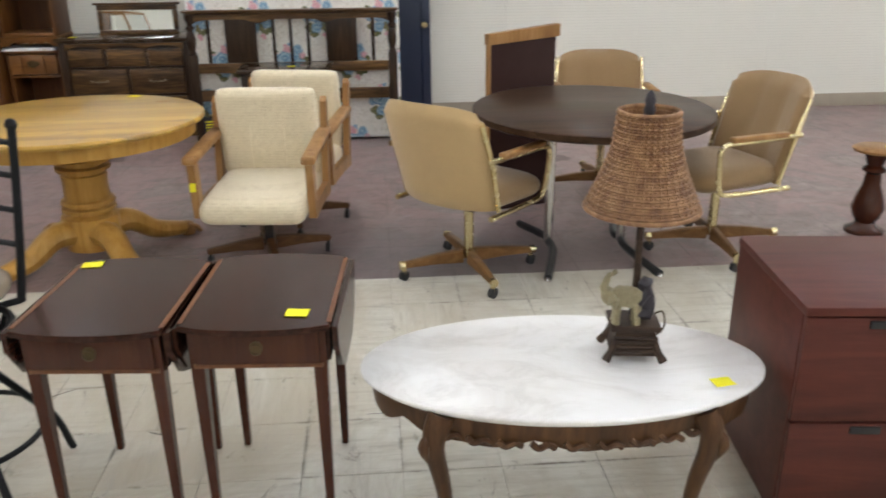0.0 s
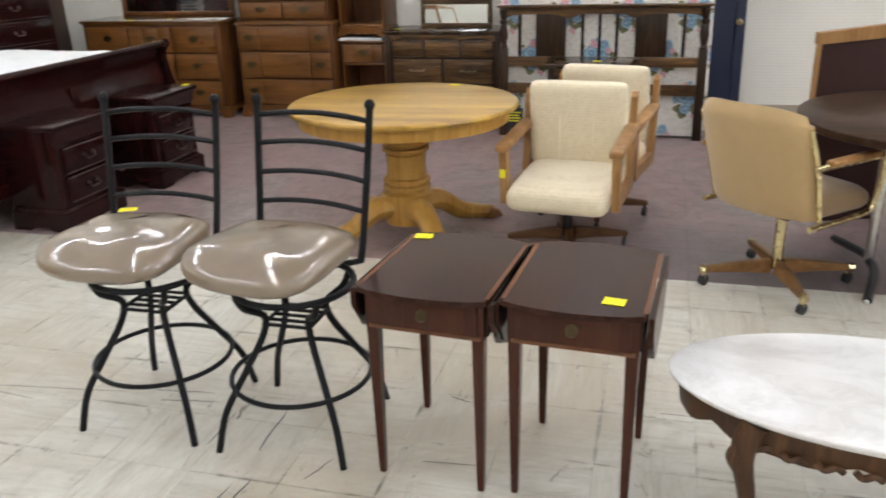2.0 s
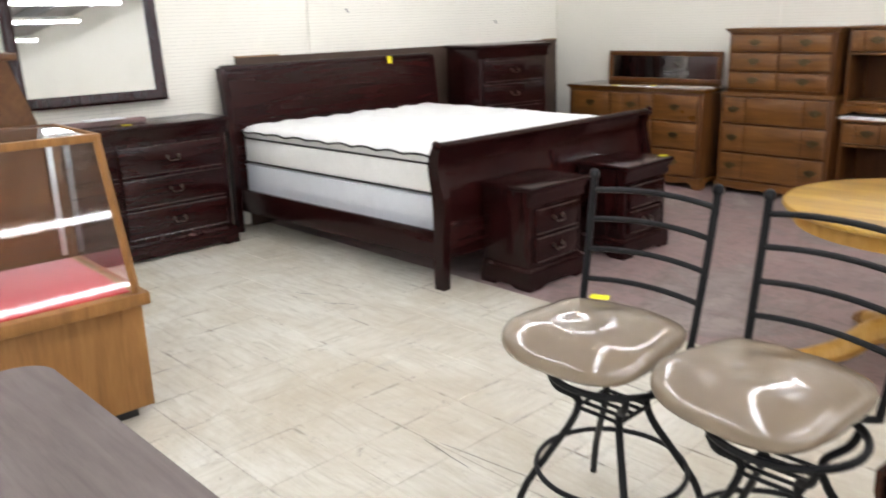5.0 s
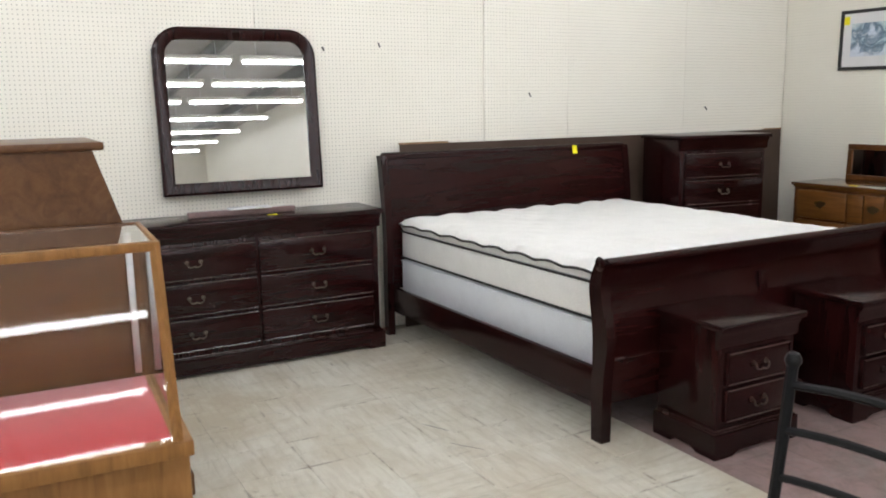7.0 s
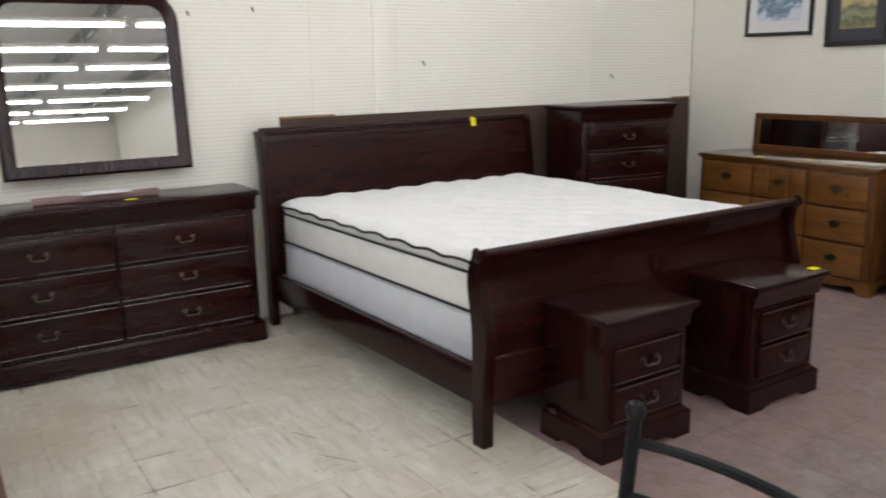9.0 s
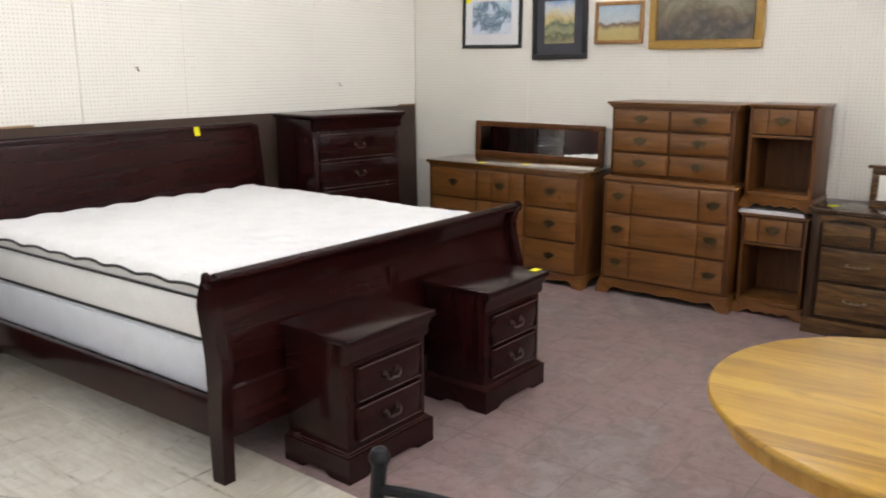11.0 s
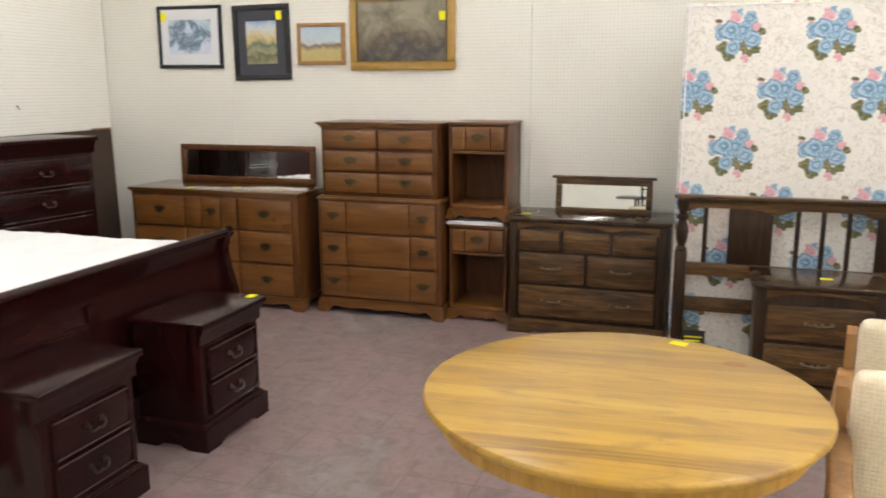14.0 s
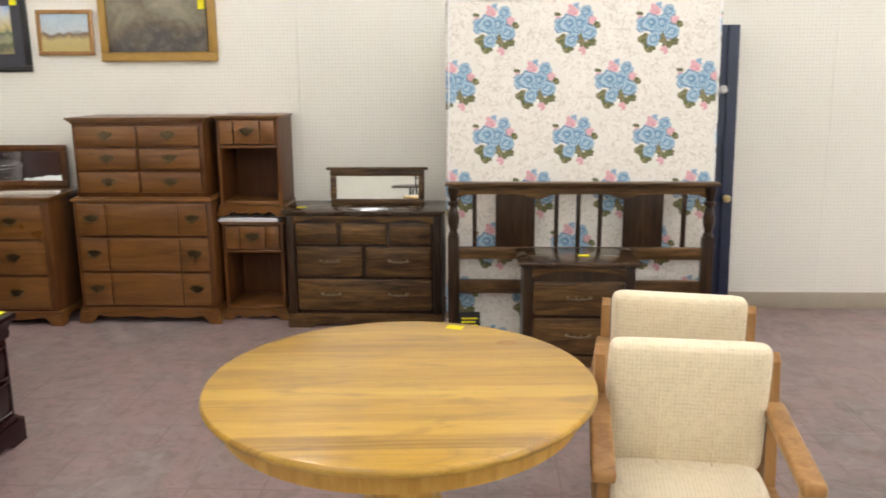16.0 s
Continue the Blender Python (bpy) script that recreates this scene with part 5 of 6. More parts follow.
def caster(ob, x, y, z_top, ring=None, r=0.026):
    c = part("caster", tube([(x - 0.011, y, r), (x + 0.011, y, r)], r, 14), BLACK, ob, "black twin caster wheel")
    part("caster_stem", tube([(x, y, r + 0.01), (x, y, z_top)], 0.012 if ring else 0.008, 8), ring or BLACK, c)
    return c


def star_base(ob, mat, rad, rot, hub_z, post_mat, post_top, ring=None):
    part("post", tube([(0, 0, 0.09), (0, 0, post_top)], 0.024, 14), post_mat, ob)
    for k in range(4):
        a = radians(rot + 90 * k)
        d = Vector((math.cos(a), math.sin(a), 0))
        s = Vector((-d.y, d.x, 0))
        bm = bmesh.new()
        secs = [(0.03, 0.06, 0.125, 0.024), (rad * 0.5, 0.068, 0.115, 0.021), (rad, 0.066, 0.092, 0.018)]
        rows = []
        for t, z0, z1, w in secs:
            rows.append([bm.verts.new(d * t + s * w + Vector((0, 0, z0))), bm.verts.new(d * t - s * w + Vector((0, 0, z0))), bm.verts.new(d * t - s * w * 0.8 + Vector((0, 0, z1))), bm.verts.new(d * t + s * w * 0.8 + Vector((0, 0, z1)))])
        for p, q in zip(rows, rows[1:]):
            for i in range(4):
                j = (i + 1) % 4
                bm.faces.new((p[i], p[j], q[j], q[i]))
        bm.faces.new(rows[0][::-1])
        bm.faces.new(rows[-1])
        bmesh.ops.bevel(bm, geom=list(bm.edges), offset=0.005, segments=2, affect="EDGES")
        part("base_arm", bm, mat, ob)
        if ring:
            part("end_cap", tube([d * (rad - 0.02) + Vector((0, 0, 0.079)), d * (rad + 0.006) + Vector((0, 0, 0.079))], 0.021, 8), ring, ob, "brass-coloured end cap")
        caster(ob, d.x * (rad - 0.015), d.y * (rad - 0.015), 0.075, ring)


def cream_chair(m, label, tag=False):
    """Swivel dining chair in cream tweed with oak side frames. It faces -y."""
    ob = thing("swivel_armchair", m, label, "chair", "cream dining chairs")
    star_base(ob, CHAIR_DARK, 0.31, 20, 0.1, BLACK, 0.31)
    seat = pillow(0.50, 0.56, 0.13, 0.2, 24, 9, 0.5, 0.0, None, 11)
    part("seat", moved(seat, pose(0, -0.04, 0.285, 3)), CREAM_TWEED, ob)
    back = pillow(0.50, 0.455, 0.085, 0.1, 24, 12, 0.5, 0.0, None, 14)
    bk = part("backrest", moved(back, pose(0, 0.195, 0.615, 98) @ pose(0, 0, -0.04)), CREAM_TWEED, ob)
    for xx in (-0.085, 0.085):
        part("seam", tube(spline([(xx, 0.147, 0.43), (xx, 0.137, 0.54), (xx, 0.139, 0.64), (xx, 0.148, 0.74), (xx, 0.166, 0.82)], 4), 0.0030, 6), CREAM_TWEED, bk)
    for s in (-1, 1):
        x = s * 0.272
        stile = [(0.16, 0.29), (0.215, 0.29), (0.268, 0.75), (0.250, 0.785), (0.224, 0.76)]
        part("side_frame", prism(stile, "x", x - 0.017, x + 0.017), CHAIR_OAK, ob)
        part("lower_rail", prism([(-0.22, 0.295), (0.2, 0.295), (0.2, 0.36), (-0.22, 0.36)], "x", x - 0.016, x + 0.016), CHAIR_OAK, ob)
        part("arm_post", prism([(-0.23, 0.295), (-0.175, 0.295), (-0.20, 0.575), (-0.26, 0.575)], "x", x - 0.018, x + 0.018), CHAIR_OAK, ob)
        arm = box(x - 0.034, x + 0.034, -0.275, 0.225, 0.575, 0.612, 0.012, 3)
        for v in arm.verts:
            v.co.z += 0.022 * math.sin((v.co.y + 0.275) * 3.0) - 0.3 * max(0, -0.22 - v.co.y)
        part("armrest", arm, CHAIR_OAK, ob)
        if s < 0 and tag:
            sticker(ob, x - 0.002, -0.247, 0.47, 0, 85, 0.03, 0.08)
    return ob


def tan_chair(m, label, turn, tall=0.48):
    """Barrel-backed swivel chair in tan velvet with a brass-coloured arm frame. It faces -y."""
    ob = thing("velvet_swivel_chair", m, label, "chair", "tan velvet chairs")
    star_base(ob, BASE_OAK, 0.34, turn, 0.1, BRASS, 0.37, BRASS)
    part("swivel_plate", box(-0.1, 0.1, -0.1, 0.1, 0.35, 0.375, 0.004), BLACK, ob)
    part("seat", moved(pillow(0.50, 0.50, 0.11, 0.4, 18, 6), pose(0, -0.04, 0.375, 2)), BROWN_VELVET, ob)
    n, mrow = 18, 14

    def skin(inner, outer):
        """The back's curved slab between two offsets from its middle sheet."""
        bm = bmesh.new()
        sides = ({}, {})
        for i in range(n + 1):
            u = -1 + 2 * i / n
            for j in range(mrow + 1):
                v = j / mrow
                w = 0.255 + 0.02 * v - 0.05 * max(0, v - 0.85) * 4
                mid = 0.215 + 0.14 * v - 0.085 * abs(u) ** 2.5
                z = 0.40 + tall * v - 0.03 * (abs(u) ** 4) * (v > 0.9)
                edge = math.sqrt(max(0.0, min(1.0, (1 - abs(u)) * 6, v * 8 + 0.2, (1 - v) * 7)))
                channel = 0.010 * abs(math.cos(u * 4.7)) ** 0.5 if inner < -0.01 else 0.0
                sides[0][i, j] = bm.verts.new((w * u, mid + (inner - channel) * edge, z))
                sides[1][i, j] = bm.verts.new((w * u, mid + outer * edge + 0.002, z))
        f, r = sides
        for i in range(n):
            for j in range(mrow):
                bm.faces.new((f[i, j], f[i + 1, j], f[i + 1, j + 1], f[i, j + 1]))
                bm.faces.new((r[i, j], r[i, j + 1], r[i + 1, j + 1], r[i + 1, j]))
            bm.faces.new((f[i, 0], r[i, 0], r[i + 1, 0], f[i + 1, 0]))
            bm.faces.new((f[i, mrow], f[i + 1, mrow], r[i + 1, mrow], r[i, mrow]))
        for j in range(mrow):
            bm.faces.new((f[0, j], f[0, j + 1], r[0, j + 1], r[0, j]))
            bm.faces.new((f[n, j], r[n, j], r[n, j + 1], f[n, j + 1]))
        return bm

    part("backrest", skin(-0.036, -0.001), BROWN_VELVET, ob, "channelled brown velvet back cushion")
    part("back_shell", moved(skin(0.0, 0.034), pose(0, 0.004, 0)), TAN_VELVET, ob, "smooth tan velvet outer back")
    for s in (-1, 1):
        x = s * 0.285
        loop = spline([(x, 0.22, 0.64), (x, 0.0, 0.635), (x, -0.19, 0.63), (x, -0.235, 0.60), (x, -0.235, 0.54), (x * 0.97, -0.215, 0.42), (x * 0.96, -0.17, 0.385), (x * 0.96, 0.0, 0.38), (x * 0.96, 0.20, 0.38)], 5)
        part("arm_frame", tube(loop, 0.013, 10), BRASS, ob, "brass-coloured bent tube")
        part("back_rod", tube([(s * 0.268, 0.135, 0.40), (s * 0.278, 0.195, 0.62), (s * 0.268, 0.262, 0.80)], 0.011, 8), BRASS, ob, "brass-coloured tube")
        part("armrest", box(x - 0.022, x + 0.022, -0.18, 0.14, 0.637, 0.663, 0.009, 3), CHAIR_OAK, ob, "wooden arm pad")
    return ob


def brown_table():
    ob = thing("oval_table", pose(7.10, -3.50, 0, 0, 0, 0), "round dark walnut laminate table on chrome legs with black feet", "table")
    R, H = 0.60, 0.745
    part("tabletop", lathe([(R - 0.01, H - 0.04), (R, H - 0.034), (R, H - 0.006), (R - 0.008, H)], 72, 0, 0, None, 0.97, 1.06), WALNUT_TOP, ob)
    for s in (-1, 1):
        x = s * 0.19
        part("column", tube([(x, 0, 0.05), (x, 0, H - 0.04)], 0.024, 16), CHROME, ob)
        f = tube(spline([(x + s * 0.08, -0.40, 0.016), (x, -0.12, 0.045), (x, 0.0, 0.055), (x, 0.12, 0.045), (x + s * 0.08, 0.40, 0.016)], 5), 0.02, 8)
        part("foot", f, BLACK, ob)
        for q in (-1, 1):
            part("glide", lathe([(0.016, 0), (0.018, 0.004), (0.012, 0.02)], 10, x + s * 0.08, q * 0.39), CHROME, ob)
    part("stretcher", box(-0.19, 0.19, -0.025, 0.025, H - 0.065, H - 0.04, 0.003), BLACK, ob)
    return ob


def leaf_panel():
    ob = thing("folded_panel", pose(6.90, -2.66, 0, 0, 0, 18), "dark brown vinyl panel with an oak edge standing upright", "panel")
    part("panel", box(-0.205, 0.215, -0.012, 0.012, 0.02, 0.985, 0.003), BOARD_DARK, ob)
    part("top_rail", prism([(-0.225, 0.955), (0.235, 0.985), (0.235, 1.055), (-0.225, 1.015)], "y", -0.022, 0.03), CHAIR_OAK, ob, "light oak edge strip")
    part("side_rail", box(-0.225, -0.205, -0.016, 0.016, 0.0, 0.955, 0.003), CHAIR_OAK, ob, "light oak edge strip")
    part("foot", box(-0.2, 0.21, -0.09, 0.09, 0.0, 0.02, 0.003), BOARD_DARK, ob)
    return ob


BOARD_DARK = paint("dark_vinyl", (0.036, 0.015, 0.012), 0.6, 0.3, 8, 0.0, 0.15)
oak_table()
cream_chair(pose(5.49, -3.465, 0, 0, 0, -6), "cream tweed swivel armchair with oak frame by the oak table", True)
cream_chair(pose(5.57, -2.90, 0, 0, 0, -11), "cream tweed swivel armchair standing behind another one")
brown_table()
tan_chair(pose(6.47, -3.745, 0, 0, 0, 136), "tan velvet swivel chair turned with its back out", 57)
tan_chair(pose(7.755, -3.55, 0, 0, 0, -74), "tan velvet swivel chair pushed sideways to the table", 73)
tan_chair(pose(7.46, -2.44, 0, 0, 0, -6), "tan velvet swivel chair behind the walnut table", 10, 0.44)
leaf_panel()


def turned_stand():
    ob = thing("turned_stand", pose(8.685, -3.39, 0), "turned dark wooden pedestal stand with a pale round top", "plant stand")
    prof = [(0.10, 0.0), (0.10, 0.02), (0.06, 0.04), (0.05, 0.06), (0.07, 0.09), (0.085, 0.14), (0.07, 0.20), (0.045, 0.27), (0.04, 0.33), (0.06, 0.345), (0.06, 0.36), (0.04, 0.375), (0.055, 0.42), (0.07, 0.445)]
    part("column", lathe(prof, 22), MAHOGANY_Z, ob)
    part("top", lathe([(0.09, 0.445), (0.12, 0.452), (0.125, 0.465), (0.11, 0.475)], 26), CHAIR_OAK, ob)
    sticker(ob, 0.06, -0.03, 0.476, 10)
    return ob


turned_stand()


# ---- front row ----
def bar_stool(m, turn, shift, label, tag):
    """Iron stool: curved legs, foot ring and grid stay as they are; seat and back swivel by turn."""
    ob = thing("bar_stool", m, label, "bar stool", "iron bar stools")
    for k in range(4):
        a = radians(45 + 90 * k)
        d = Vector((math.cos(a), math.sin(a), 0))
        pts = spline([d * 0.19 + Vector((0, 0, 0.515)), d * 0.165 + Vector((0, 0, 0.47)), d * 0.105 + Vector((0, 0, 0.43)), d * 0.12 + Vector((0, 0, 0.36)), d * 0.19 + Vector((0, 0, 0.25)), d * 0.265 + Vector((0, 0, 0.13)), d * 0.302 + Vector((0, 0, 0.0))], 5)
        part("leg", tube(pts, 0.0115, 8), BLACK_IRON, ob)
    circle = [(0.228 * math.cos(k * math.pi / 24), 0.228 * math.sin(k * math.pi / 24), 0.205) for k in range(48)]
    part("foot_ring", tube(circle, 0.0085, 8, None, True), BLACK_IRON, ob)
    ring = [(0.19 * math.cos(k * math.pi / 20), 0.19 * math.sin(k * math.pi / 20), 0.522) for k in range(40)]
    part("seat_ring", tube(ring, 0.011, 8, None, True), BLACK_IRON, ob)
    for s in (-1, 1):
        part("grid_side", tube([(s * 0.078, -0.078, 0.405), (s * 0.078, 0.078, 0.405)], 0.007, 6), BLACK_IRON, ob)
    for q in range(5):
        y = -0.078 + 0.039 * q
        part("grid_bar", tube([(-0.078, y, 0.405), (0.078, y, 0.405)], 0.006, 6), BLACK_IRON, ob)
    sw = pose(shift[0], shift[1], 0, 0, 0, turn)
    part("swivel", moved(lathe([(0.09, 0.512), (0.09, 0.53), (0.14, 0.534), (0.14, 0.548)], 20), sw), BLACK, ob)
    seat = pillow(0.48, 0.47, 0.115, 0.3, 30, 3.4, 0.5, 0.012, None, 3.4)
    for v in seat.verts:
        v.co.z += 0.016 * (v.co.x / 0.235) ** 2 - 0.22 * max(0.0, -v.co.y - 0.13)
        v.co.x *= 1.0 + 0.12 * max(0.0, -v.co.y) / 0.23 - 0.05 * max(0.0, v.co.y) / 0.23
    st = part("seat", moved(seat, sw @ pose(0, 0, 0.537)), VINYL_SEAT, ob, "glossy taupe vinyl seat under clear wrap")
    for s in (-1, 1):
        post = [(s * 0.20, 0.20, 0.52), (s * 0.205, 0.225, 0.62), (s * 0.213, 0.27, 0.86), (s * 0.217, 0.295, 1.02)]
        part("back_post", moved(tube(spline(post, 4), 0.0125, 8), sw), BLACK_IRON, ob)
        ball = lathe([(0.004, 0), (0.012, 0.003), (0.0175, 0.013), (0.018, 0.02), (0.012, 0.032), (0.003, 0.036)], 14)
        part("finial", moved(ball, sw @ pose(s * 0.217, 0.296, 1.015)), BLACK_IRON, ob)
    part("seat_strut", moved(tube([(-0.20, 0.20, 0.525), (-0.1, 0.08, 0.53), (0.1, 0.08, 0.53), (0.20, 0.20, 0.525)], 0.011, 8), sw), BLACK_IRON, ob)
    for z, y in ((0.685, 0.238), (0.785, 0.256), (0.885, 0.274), (0.98, 0.290)):
        part("back_rail", moved(tube(arc((-0.212, y, z), (0.212, y, z), 0.028, 10, (0, 0.6, 0.5)), 0.0095, 8), sw), BLACK_IRON, ob)
    if tag:
        p = sw @ Vector((-0.10, 0.165, 0.660))
        sticker(ob, p.x, p.y, p.z, 25)
    return ob


bar_stool(pose(4.302, -5.273, 0), 2, (-0.080, 0.022), "black iron bar stool with taupe vinyl seat and price sticker", True)
bar_stool(pose(4.825, -5.285, 0), -8, (-0.075, 0.035), "black iron bar stool with ladder back and taupe vinyl seat", False)


def pembroke_table(m, label, tag, far_leaf):
    ob = thing("pembroke_table", m, label, "side table", "drop-leaf side tables")
    w, d, H = 0.185, 0.215, 0.63
    top = []
    for k in range(9):
        t = -1 + k / 4
        top.append((w * 1.03 * t, -d - 0.018 - 0.028 * (1 - t * t)))
    for k in range(9):
        t = 1 - k / 4
        top.append((w * 1.03 * t, d + 0.018 + 0.028 * (1 - t * t)))
    bm = prism(top, "z", H - 0.017, H)
    bmesh.ops.bevel(bm, geom=[e for e in bm.edges if abs(e.verts[0].co.z - e.verts[1].co.z) < 1e-5], offset=0.005, segments=2, affect="EDGES")
    part("tabletop", bm, MAHOGANY, ob)
    for s in (-1, 1):
        part("inlay", box(s * w * 1.005 - 0.006, s * w * 1.005 + 0.006, -d + 0.0, d - 0.0, H, H + 0.0012, 0), INLAY, ob, "reddish brown cross-banding")
        leaf = [(-d - 0.012, H - 0.008), (d + 0.012, H - 0.008), (d + 0.012, H - 0.06), (d - 0.05, H - 0.15), (d - 0.13, H - 0.185), (-d + 0.13, H - 0.185), (-d + 0.05, H - 0.15), (-d - 0.012, H - 0.06)]
        a = s * (w * 1.03 + 0.004)
        part("drop_leaf", prism(leaf, "x", min(a, a + s * 0.015), max(a, a + s * 0.015)), MAHOGANY, ob)
        part("side_apron", box(s * (w - 0.012) - 0.009, s * (w - 0.012) + 0.009, -d + 0.03, d - 0.03, H - 0.125, H - 0.018, 0.002), MAHOGANY, ob)
    part("back_apron", box(-w + 0.02, w - 0.02, d - 0.022, d - 0.004, H - 0.125, H - 0.018, 0.002), MAHOGANY_Z, ob)
    part("front_rail", box(-w + 0.02, w - 0.02, -d + 0.002, -d + 0.022, H - 0.130, H - 0.118, 0.002), INLAY, ob)
    dr = part("drawer", box(-w + 0.027, w - 0.027, -d - 0.004, -d + 0.2, H - 0.116, H - 0.022, 0.003), MAHOGANY_Z, ob)
    kn = moved(lathe([(0.016, 0), (0.017, 0.002), (0.008, 0.004)], 16), pose(0, -d - 0.004, H - 0.066, 90))
    tube([(0.0135 * math.cos(k * math.pi / 8), -d - 0.010, H - 0.072 + 0.0135 * math.sin(k * math.pi / 8)) for k in range(16)], 0.0022, 6, kn, True)
    part("ring_pull", kn, BRASS_OLD, dr, "small brass ring pull")
    for sx in (-1, 1):
        for sy in (-1, 1):
            x, y = sx * (w - 0.028), sy * (d - 0.024)
            leg = bmesh.new()
            rows = []
            for z, r in ((0.0, 0.0095), (0.03, 0.0105), (0.50, 0.0175), (H - 0.018, 0.0185)):
                rows.append([leg.verts.new((x + a * r, y + b * r, z)) for a, b in ((-1, -1), (1, -1), (1, 1), (-1, 1))])
            for p, q in zip(rows, rows[1:]):
                for i in range(4):
                    leg.faces.new((p[i], p[(i + 1) % 4], q[(i + 1) % 4], q[i]))
            leg.faces.new(rows[0][::-1])
            leg.faces.new(rows[-1])
            bmesh.ops.bevel(leg, geom=list(leg.edges), offset=0.0015, segments=1, affect="EDGES")
            part("leg", leg, MAHOGANY_Z, ob)
    sticker(ob, tag[0], tag[1], H + 0.0012, tag[2], 0, 0.058, 0.043)
    return ob


pembroke_table(pose(5.335, -5.30, 0, 0, 0, -5), "mahogany drop-leaf side table with drawer and tapered legs", (-0.15, 0.20, 10), False)
pembroke_table(pose(5.742, -5.31, 0, 0, 0, -4), "mahogany drop-leaf side table beside its twin", (0.10, -0.165, -4), True)


def coffee_table():
    ob = thing("coffee_table", pose(6.535, -5.43, 0, 0, 0, -4), "oval white marble coffee table on carved cabriole legs", "coffee table")
    H, a, b = 0.425, 0.555, 0.30
    prof = [(0.93, H - 0.024), (0.965, H - 0.022), (0.985, H - 0.014), (0.985, H - 0.010), (1.0, H - 0.008), (1.0, H - 0.003), (0.99, H)]
    bm = bmesh.new()
    rings = []
    seg = 80
    for r, z in prof:
        rings.append([bm.verts.new((a * r * math.cos(2 * math.pi * k / seg), b * r * math.sin(2 * math.pi * k / seg), z)) for k in range(seg)])
    for p, q in zip(rings, rings[1:]):
        for k in range(seg):
            j = (k + 1) % seg
            bm.faces.new((p[k], p[j], q[j], q[k]))
    bm.faces.new(rings[0][::-1])
    bm.faces.new(rings[-1])
    part("marble_top", bm, MARBLE, ob, "white marble slab with faint grey veins")
    bm = bmesh.new()
    n = 120
    top, bot = [], []
    for k in range(n):
        t = 2 * math.pi * k / n
        c, s = math.cos(t), math.sin(t)
        z = H - 0.078 - 0.030 * abs(math.sin(t * 4 + 0.785)) ** 0.7 + 0.010 * math.sin(t * 8) ** 2
        top.append((bm.verts.new((a * 0.955 * c, b * 0.945 * s, H - 0.024)), bm.verts.new((a * 0.91 * c, b * 0.88 * s, H - 0.024))))
        bot.append((bm.verts.new((a * 0.935 * c, b * 0.92 * s, z)), bm.verts.new((a * 0.90 * c, b * 0.87 * s, z))))
    for k in range(n):
        j = (k + 1) % n
        bm.faces.new((top[k][0], top[j][0], bot[j][0], bot[k][0]))
        bm.faces.new((top[k][1], bot[k][1], bot[j][1], top[j][1]))
        bm.faces.new((bot[k][0], bot[j][0], bot[j][1], bot[k][1]))
        bm.faces.new((top[k][0], top[k][1], top[j][1], top[j][0]))
    apron = part("apron", bm, CARVED, ob, "carved scalloped apron")
    for t0 in (-math.pi / 2, math.pi / 2):
        for q in range(-4, 5):
            t = t0 + q * 0.16
            x, y = a * 0.945 * math.cos(t), b * 0.935 * math.sin(t)
            part("carving", tube(spline([(x - 0.03, y, H - 0.075), (x - 0.012, y * 1.015, H - 0.088), (x + 0.012, y * 1.015, H - 0.078), (x + 0.03, y, H - 0.09)], 4), 0.009, 6), CARVED, apron)
    for sx in (-1, 1):
        for sy in (-1, 1):
            t = math.atan2(sy * 0.72, sx * 0.72)
            base = Vector((a * 0.60 * sx, b * 0.70 * sy, 0))
            out = Vector((sx * 0.8, sy * 0.6, 0)).normalized()
            pts = spline([base + out * 0.0 + Vector((0, 0, H - 0.03)), base + out * 0.026 + Vector((0, 0, H - 0.085)), base + out * 0.024 + Vector((0, 0, H - 0.14)), base + out * 0.0 + Vector((0, 0, 0.18)), base + out * -0.012 + Vector((0, 0, 0.08)), base + out * 0.004 + Vector((0, 0, 0.025)), base + out * 0.022 + Vector((0, 0, 0.014))], 4)
            m = len(pts)
            rr = [0.012 + 0.026 * (1 - i / (m - 1)) ** 1.4 + (0.004 if i > m - 4 else 0) for i in range(m)]
            leg = part("leg", tube(pts, rr, 10), CARVED, ob)
            kn = base + out * 0.046 + Vector((0, 0, H - 0.115))
            part("knee_carving", tube(spline([kn + Vector((0, 0, 0.045)), kn + out * 0.012, kn - out * 0.012 - Vector((0, 0, 0.06))], 5), [0.006, 0.010, 0.014, 0.016, 0.017, 0.016, 0.013, 0.010, 0.008, 0.006, 0.004], 8), CARVED, leg)
    sticker(ob, 0.405, -0.125, H + 0.0006, 12, 0, 0.055, 0.042)
    return ob


